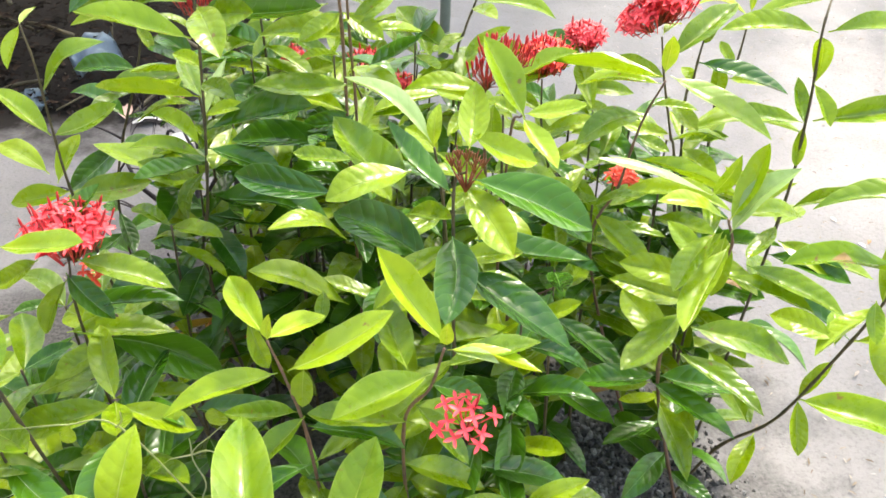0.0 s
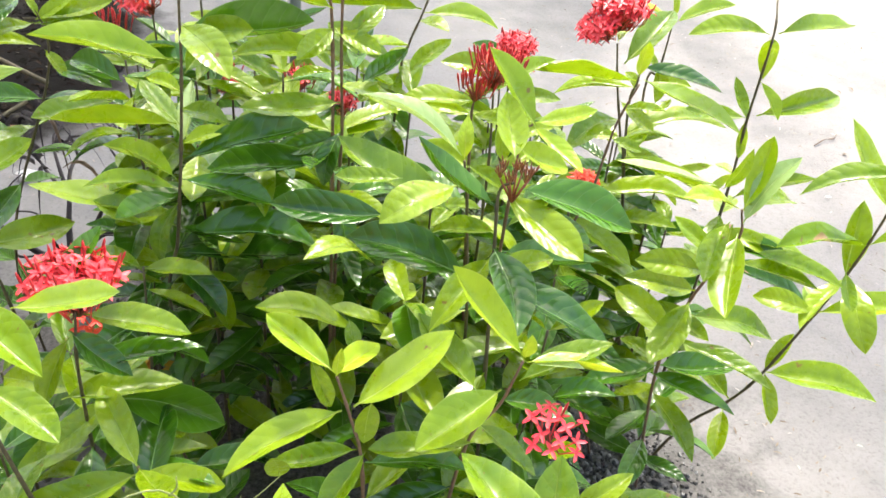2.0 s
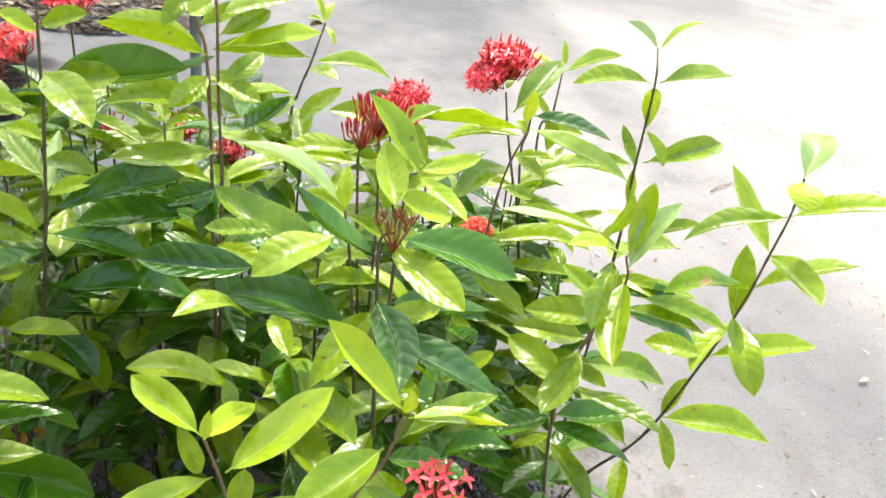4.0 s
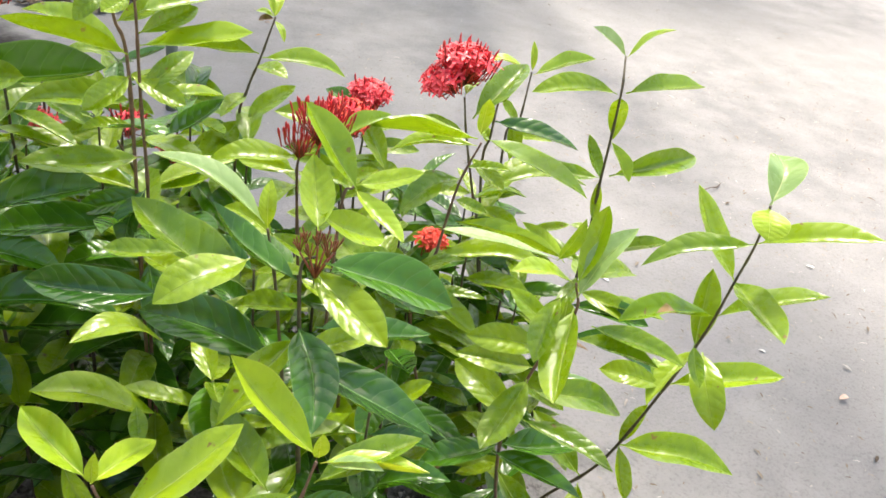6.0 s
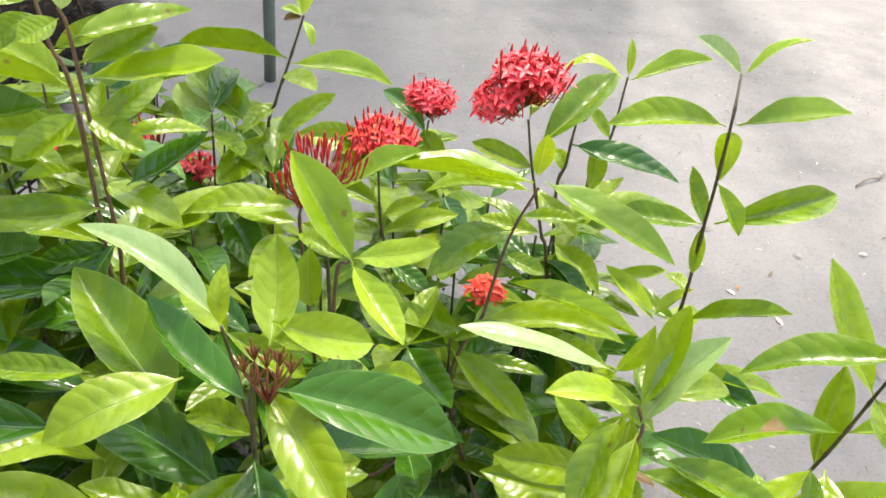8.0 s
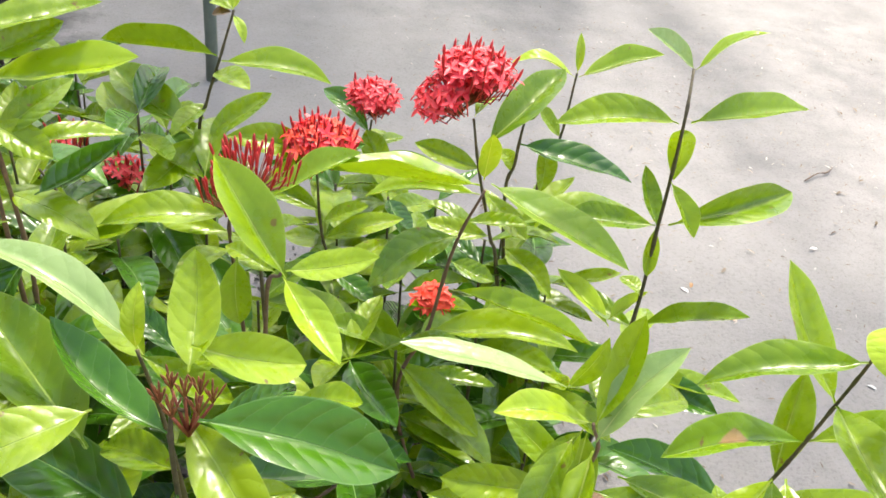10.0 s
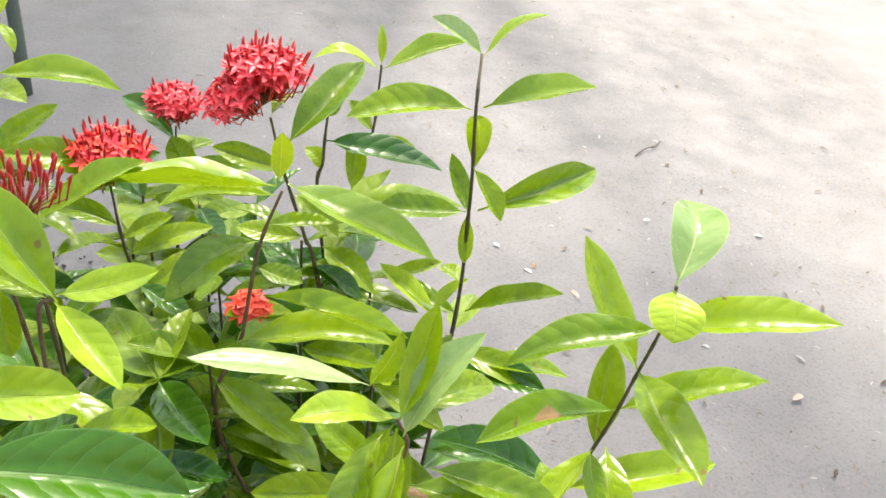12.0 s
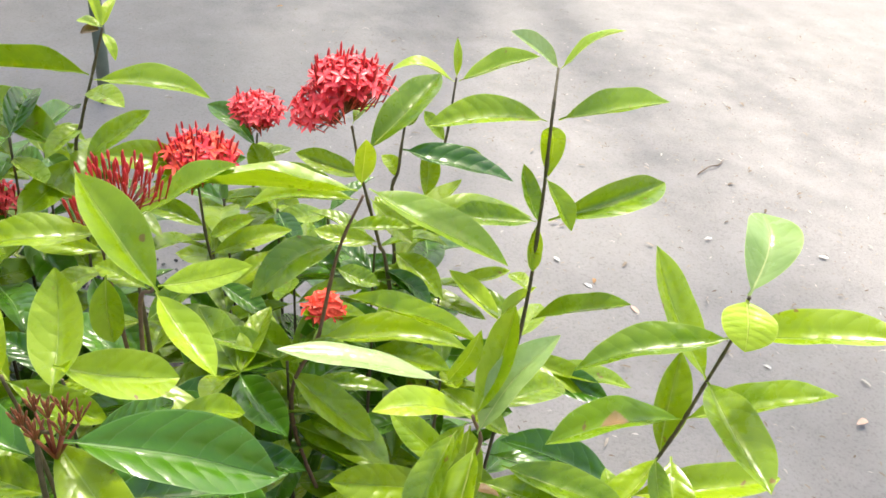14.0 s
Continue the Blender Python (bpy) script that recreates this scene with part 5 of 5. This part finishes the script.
def litter_piece(bm, at, long, wide, turn, rng):
    """A curled scrap of dry leaf."""
    c, s = math.cos(turn), math.sin(turn)
    rows = []
    for k in range(4):
        v = k / 3
        w = wide * math.sin(math.pi * (0.12 + 0.8 * v)) * 0.5
        z = 0.002 + long * 0.12 * math.sin(math.pi * v) * rng.uniform(0.4, 1.2)
        row = []
        for u in (-1, 0, 1):
            x, y = u * w, (v - 0.5) * long
            row.append(bm.verts.new((at[0] + c * x - s * y, at[1] + s * x + c * y, at[2] + z + abs(u) * wide * rng.uniform(0.05, 0.25))))
        rows.append(row)
    for r, q in zip(rows, rows[1:]):
        for k in range(2):
            bm.faces.new((r[k], r[k + 1], q[k + 1], q[k]))


def litter():
    rng = random.Random(8)
    bm = bmesh.new()
    for k in range(4800):
        x, y = (rng.uniform(-1.2, 4.0), rng.uniform(0.6, 5.2)) if k % 2 else (rng.uniform(0.6, 2.8), rng.uniform(0.9, 3.3))
        size = rng.uniform(0.006, 0.014) if rng.random() < 0.93 else rng.uniform(0.016, 0.026)
        litter_piece(bm, (x, y, 0.002 + 0.012 * noise.noise((x * 1.3, y * 1.3, 0.0))), size, size * rng.uniform(0.12, 0.34), rng.uniform(0, 6.3), rng)
    ob = new("leaf_litter", mesh_of(bm, "leaf_litter", LITTER))
    return tagged(ob, "small dry scraps of leaf and bark strewn over the sand", "leaf litter", kind="stuff")


litter()


def dry_leaf(at, long, turn, mat, label):
    rng = random.Random(int(at[0] * 1000))
    bm = bmesh.new()
    litter_piece(bm, (0, 0, 0), long, long * 0.5, 0, rng)
    root = new("dry_leaf", mesh_of(bm, "dry_leaf", mat))
    root.matrix_basis = pose(*at, 0, 0, turn)
    return tagged(root, label, "dry leaf", group="dry leaves on the yard")


for x, y, long, turn, mat, label in (
    (1.072, 1.756, 0.026, 10, DRY_PINK, "pinkish dry leaf scrap lying on the sand"),
    (1.646, 1.853, 0.022, 60, DRY_PALE, "bleached dry leaf scrap lying on the sand"),
    (1.008, 1.848, 0.020, 30, DRY_PALE, "bleached dry leaf scrap lying on the sand"),
    (1.030, 1.862, 0.018, 150, DRY, "curled brown dry leaf lying on the sand"),
    (1.350, 1.377, 0.028, 100, DRY_PINK, "pinkish dry leaf scrap lying on the sand"),
    (1.394, 1.969, 0.018, 80, DRY_PALE, "bleached dry leaf scrap lying on the sand"),
    (1.257, 1.545, 0.016, 45, DRY_PALE, "bleached dry leaf scrap lying on the sand"),
    (0.980, 1.951, 0.018, 20, DRY_PALE, "bleached dry leaf scrap lying on the sand"),
    (0.614, 3.503, 0.022, 100, DRY, "curled brown dry leaf lying on the sand"),
    (0.437, 3.616, 0.020, 70, DRY, "curled brown dry leaf lying on the sand"),
    (-0.82, 2.36, 0.085, 20, DRY_PINK, "large pinkish dead leaf lying at the dark corner"),
    (-0.74, 2.32, 0.095, 115, DRY_PALE, "large bleached dead leaf lying at the dark corner"),
    (-0.63, 2.22, 0.070, 70, DRY_PALE, "large bleached dead leaf lying at the dark corner"),
    (-0.70, 2.44, 0.080, 150, DRY, "large brown dead leaf lying at the dark corner"),
    (0.269, 3.962, 0.075, 85, DRY_PALE, "white paper-like scrap lying on the sand"),
):
    dry_leaf((x, y, 0.004), long, turn, mat, label)


def twig(points, label):
    bm = bmesh.new()
    tube(bm, spline(points, 4), [0.0018 + 0.0006 * math.sin(k) for k in range(4 * (len(points) - 1) + 1)], 6)
    ob = new("twig", mesh_of(bm, "twig", TWIG))
    return tagged(ob, label, "twig")


twig([(1.545, 2.255, 0.006), (1.60, 2.285, 0.009), (1.635, 2.292, 0.007), (1.67, 2.32, 0.006)], "thin grey dry twig lying on the sand")


def heap(at, wide, deep, high, count, seed, label):
    """A low heap of dead leaves."""
    rng = random.Random(seed)
    bm = bmesh.new()
    for _ in range(count):
        a, r = rng.uniform(0, 6.3), math.sqrt(rng.random())
        x, y = math.cos(a) * r * wide, math.sin(a) * r * deep
        size = rng.uniform(0.02, 0.07)
        litter_piece(bm, (at[0] + x, at[1] + y, high * (1 - r * r) * rng.uniform(0.7, 1.0)), size, size * rng.uniform(0.35, 0.6), rng.uniform(0, 6.3), rng)
    ob = new("dead_leaf_heap", mesh_of(bm, "dead_leaf_heap", LITTER_DARK))
    return tagged(ob, label, "leaf heap", kind="stuff")


heap((-0.20, 3.95, 0), 0.42, 0.30, 0.05, 700, 4, "low heap of dead brown leaves beside the pole")


# ---- the shaded far corner ----
def brush_pile(at, wide, deep, high):
    """Dark dead wood and leaves thrown on a pile."""
    rng = random.Random(31)
    root = new("brush_pile")
    root.matrix_basis = Matrix.Translation(at)
    for _ in range(46):
        a, r = rng.uniform(0, 6.3), math.sqrt(rng.random())
        p = Vector((math.cos(a) * r * wide, math.sin(a) * r * deep, high * (1 - r * r) * rng.uniform(0.3, 1.0) + 0.01))
        d = Vector((rng.uniform(-1, 1), rng.uniform(-1, 1), rng.uniform(-0.3, 0.45))) * rng.uniform(0.12, 0.3)
        bm = bmesh.new()
        tube(bm, spline([p - d, p + Vector((0, 0, 0.02)), p + d], 4), [0.006 * rng.uniform(0.4, 1.1)] * 9, 6)
        part("branch", bm, BARK, root)
    bm = bmesh.new()
    for _ in range(6500):
        a, r = rng.uniform(0, 6.3), math.sqrt(rng.random())
        size = rng.uniform(0.012, 0.036)
        litter_piece(bm, (math.cos(a) * r * wide, math.sin(a) * r * deep, high * (1 - r * r) * rng.uniform(0.6, 1.0)), size, size * rng.uniform(0.35, 0.6), rng.uniform(0, 6.3), rng)
    tagged(part("dead_leaves", bm, SHADED_HUMUS, root), kind="stuff")
    return tagged(root, "heap of dead branches and rotting brown leaves, coloured dark for shade", "brush pile")


# rotting leaves toned near black, so the corner's shade is in their colour
SHADED_HUMUS = island_material("shaded_humus", [(0.1, (0.006, 0.005, 0.004)), (0.6, (0.020, 0.014, 0.010)), (0.9, (0.05, 0.032, 0.022)), (0.99, (0.12, 0.08, 0.06))], 50.0, 0.85, 0.002)
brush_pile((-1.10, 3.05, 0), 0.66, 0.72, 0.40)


def rag(at, size, label):
    """A crumpled scrap of plastic sheet."""
    bm = bmesh.new()
    rows = [[bm.verts.new((0.011 * (i - 6), 0.010 * (j - 6), 0.05 + 0.045 * noise.noise((i * 0.35, j * 0.35, 2.0)) - 0.0010 * ((i - 6) ** 2 + (j - 6) ** 2) * 0.6)) for i in range(13)] for j in range(13)]
    for r, q in zip(rows, rows[1:]):
        for k in range(12):
            bm.faces.new((r[k], r[k + 1], q[k + 1], q[k]))
    bmesh.ops.solidify(bm, geom=bm.faces[:], thickness=0.0015)
    ob = new("plastic_scrap", mesh_of(bm, "plastic_scrap", plain_material("plastic_blue", (0.30, 0.38, 0.44), (0.46, 0.55, 0.62), 20.0, 0.4, 0.001)))
    ob.matrix_basis = pose(*at, 20, -10, 30) @ Matrix.Scale(size, 4)
    return tagged(ob, label, "plastic scrap")


rag((-0.93, 2.50, 0.10), 1.0, "crumpled pale blue plastic scrap on the dark heap")
rag((-1.08, 2.38, 0.01), 0.65, "crumpled pale blue plastic scrap beside the dark heap")


CHAR = plain_material("rotten_branch", (0.010, 0.007, 0.008), (0.034, 0.022, 0.024), 90.0, 0.7, 0.0008)
HUSK = plain_material("withered_leaf", (0.05, 0.032, 0.018), (0.16, 0.11, 0.06), 60.0, 0.8, 0.0005)


def bare_shrub(at):
    """A small dead shrub of dark forked branches."""
    rng = random.Random(77)
    root = new("bare_shrub")
    root.matrix_basis = Matrix.Translation(at)

    def fork(p, d, long, thick, depth):
        q = p + d * long + Vector((rng.uniform(-0.02, 0.02), rng.uniform(-0.02, 0.02), 0))
        bm = bmesh.new()
        tube(bm, spline([p, (p + q) / 2 + Vector((rng.uniform(-0.01, 0.01), rng.uniform(-0.01, 0.01), 0.008)), q], 4), [thick * (1 - 0.05 * k) for k in range(9)], 6)
        part("branch", bm, CHAR, root)
        if depth:
            for _ in range(rng.choice((2, 3))):
                e = (d + Vector((rng.uniform(-0.9, 0.9), rng.uniform(-0.9, 0.9), rng.uniform(-0.45, 0.35)))).normalized()
                fork(q, e, long * rng.uniform(0.6, 0.85), thick * 0.62, depth - 1)
    for k in range(4):
        a = k * 1.7
        fork(Vector((0, 0, -0.01)), Vector((math.cos(a) * 0.7, math.sin(a) * 0.7, 0.9)).normalized(), 0.15, 0.008, 3)
    for k in range(15):
        a, out, top = k * 2.4, rng.uniform(0.03, 0.10), rng.uniform(0.24, 0.40)
        d, long, wide = Vector((math.cos(a), math.sin(a), 0)), rng.uniform(0.05, 0.11), rng.uniform(0.005, 0.013)
        side = Vector((-d.y, d.x, 0))
        p = d * out * 0.4 + Vector((0, 0, top))
        spine = [p + d * out * v * 1.3 + Vector((0, 0, 0.03 * math.sin(3 * v) - long * v * v)) for v in (0, 0.2, 0.4, 0.6, 0.8, 1.0)]
        bm = bmesh.new()
        rows = [[bm.verts.new(q + side * wide * u * (1.05 - v / 5) + Vector((0, 0, -0.003 * abs(u)))) for u in (-1, 0, 1)] for v, q in enumerate(spine)]
        for r, q in zip(rows, rows[1:]):
            for j in (0, 1):
                bm.faces.new((r[j], r[j + 1], q[j + 1], q[j]))
        bmesh.ops.solidify(bm, geom=bm.faces[:], thickness=0.0008)
        part("dead_leaf", bm, HUSK if k % 5 == 0 else CHAR, root)
    return tagged(root, "small dead shrub of dark forked branches with drooping withered leaves", "dead shrub")


bare_shrub((-0.50, 1.86, 0))


# ---- croton ----
def croton(at):
    """A low plant of narrow yellow, orange and dark strap leaves."""
    rng = random.Random(9)
    root = new("croton_plant")
    root.matrix_basis = Matrix.Translation(at)
    bm = bmesh.new()
    tube(bm, spline([(0, 0, -0.02), (0.005, 0, 0.1), (0.0, 0.005, 0.22)], 5), [0.004] * 11, 6)
    part("stem", bm, BARK, root)
    tones = [leaf_material("croton_yellow", (0.50, 0.30, 0.03), (0.75, 0.52, 0.06), (0.8, 0.5, 0.05), (0.7, 0.55, 0.2), 0.4), leaf_material("croton_orange", (0.45, 0.14, 0.02), (0.66, 0.26, 0.04), (0.8, 0.3, 0.05), (0.7, 0.4, 0.1), 0.4), leaf_material("croton_dark", (0.05, 0.03, 0.03), (0.12, 0.07, 0.04), (0.2, 0.1, 0.05), (0.3, 0.2, 0.08), 0.35)]
    blades = []
    for k, tone in enumerate(tones):
        me = LEAVES["mid"][k].copy()
        me.materials[0] = tone
        blades.append(me)
    for k in range(22):
        a, z = k * 2.4, 0.08 + 0.007 * k
        ob = new("leaf", rng.choice(blades))
        ob.parent = root
        d = Vector((math.cos(a), math.sin(a), rng.uniform(-0.3, 0.7))).normalized()
        s = d.cross(Vector((0, 0, 1))).normalized()
        u = s.cross(d)
        long = rng.uniform(0.07, 0.11)
        m = Matrix((s * 0.016, d * long, u * long)).transposed().to_4x4()
        m.translation = (0, 0, z)
        ob.matrix_basis = m
    return tagged(root, "low croton plant with narrow yellow and orange leaves", "croton")


croton((-0.31, 1.36, 0.0))


# ---- an unseen tree, added to cast shade over the shrubs and yard ----
def unseen_shade_tree(foot, clumps):
    rng = random.Random(51)
    root = new("unseen_shade_tree")
    root.matrix_basis = Matrix.Translation(foot)
    o = Vector(foot)
    fork = Vector((0.15, 0.1, 2.4))
    bm = bmesh.new()
    tube(bm, spline([(0, 0, -0.1), (0.03, -0.02, 0.9), (0.1, 0.06, 1.8), fork], 5), [0.15 - 0.005 * k for k in range(16)], 12)
    part("trunk", bm, TWIG, root)
    bm = bmesh.new()
    for x, y, z, r, leafy in clumps:
        c = Vector((x, y, z)) - o
        tube(b := bmesh.new(), spline([fork, (fork + c) / 2 + Vector((0, 0, 0.15)), c], 5), [0.05 - 0.004 * k for k in range(11)], 8)
        part("limb", b, TWIG, root)
        for _ in range(int(leafy * r * r)):
            d = Vector((rng.gauss(0, 1), rng.gauss(0, 1), rng.gauss(0, 0.6)))
            p = c + d.normalized() * r * rng.random() ** 0.4
            a = Vector((rng.uniform(-1, 1), rng.uniform(-1, 1), rng.uniform(-0.5, 0.3))).normalized()
            s = a.cross(Vector((rng.uniform(-0.3, 0.3), rng.uniform(-0.3, 0.3), 1))).normalized()
            long = rng.uniform(0.08, 0.14)
            q = [p, p + a * long * 0.5 + s * long * 0.24, p + a * long, p + a * long * 0.5 - s * long * 0.24]
            bm.faces.new([bm.verts.new(v) for v in q])
    tagged(part("crown", bm, LEAF["mid"], root), kind="stuff")
    return tagged(root, "broad unseen tree with a loose green crown, added to cast shade", "tree")


HIGH = 4.4
reach = HIGH / math.tan(radians(SUN_UP))
# each clump is set from the spot its shadow should cover
unseen_shade_tree((2.4, 6.3, 0), [(x + reach * math.sin(radians(SUN_TURN)), y + reach * math.cos(radians(SUN_TURN)), HIGH + 0.15 * k % 0.6, r, leafy) for k, (x, y, r, leafy) in enumerate((
    (-0.1, 0.9, 0.75, 280), (-0.7, 1.6, 0.8, 1100), (0.35, 1.6, 0.45, 700), (0.1, 2.3, 0.6, 1600), (-0.6, 2.6, 0.9, 1700), (-0.25, 3.3, 0.6, 2000), (0.12, 3.0, 0.6, 1300), (0.15, 4.0, 0.7, 700), (1.5, 4.9, 0.65, 700),
    (2.7, 4.7, 0.8, 900), (-0.05, 0.2, 0.75, 280), (-0.8, 0.4, 0.8, 500), (0.75, 2.5, 0.4, 450), (1.1, 1.0, 0.42, 1000), (1.25, 1.55, 0.5, 1000), (0.85, 1.9, 0.4, 500), (1.45, 1.15, 0.42, 700), (1.3, 0.7, 0.5, 800), (-1.2, 2.9, 0.8, 1500), (-1.1, 2.0, 0.6, 900)))]
    # low clumps added to block bright sky from the leaves' reflections
    + [(0.6, 6.6, 3.3, 0.8, 500), (1.6, 6.9, 3.0, 0.8, 500), (3.4, 6.8, 3.2, 0.9, 500), (-0.5, 6.9, 3.6, 0.8, 500), (4.4, 6.4, 3.6, 0.8, 500)])
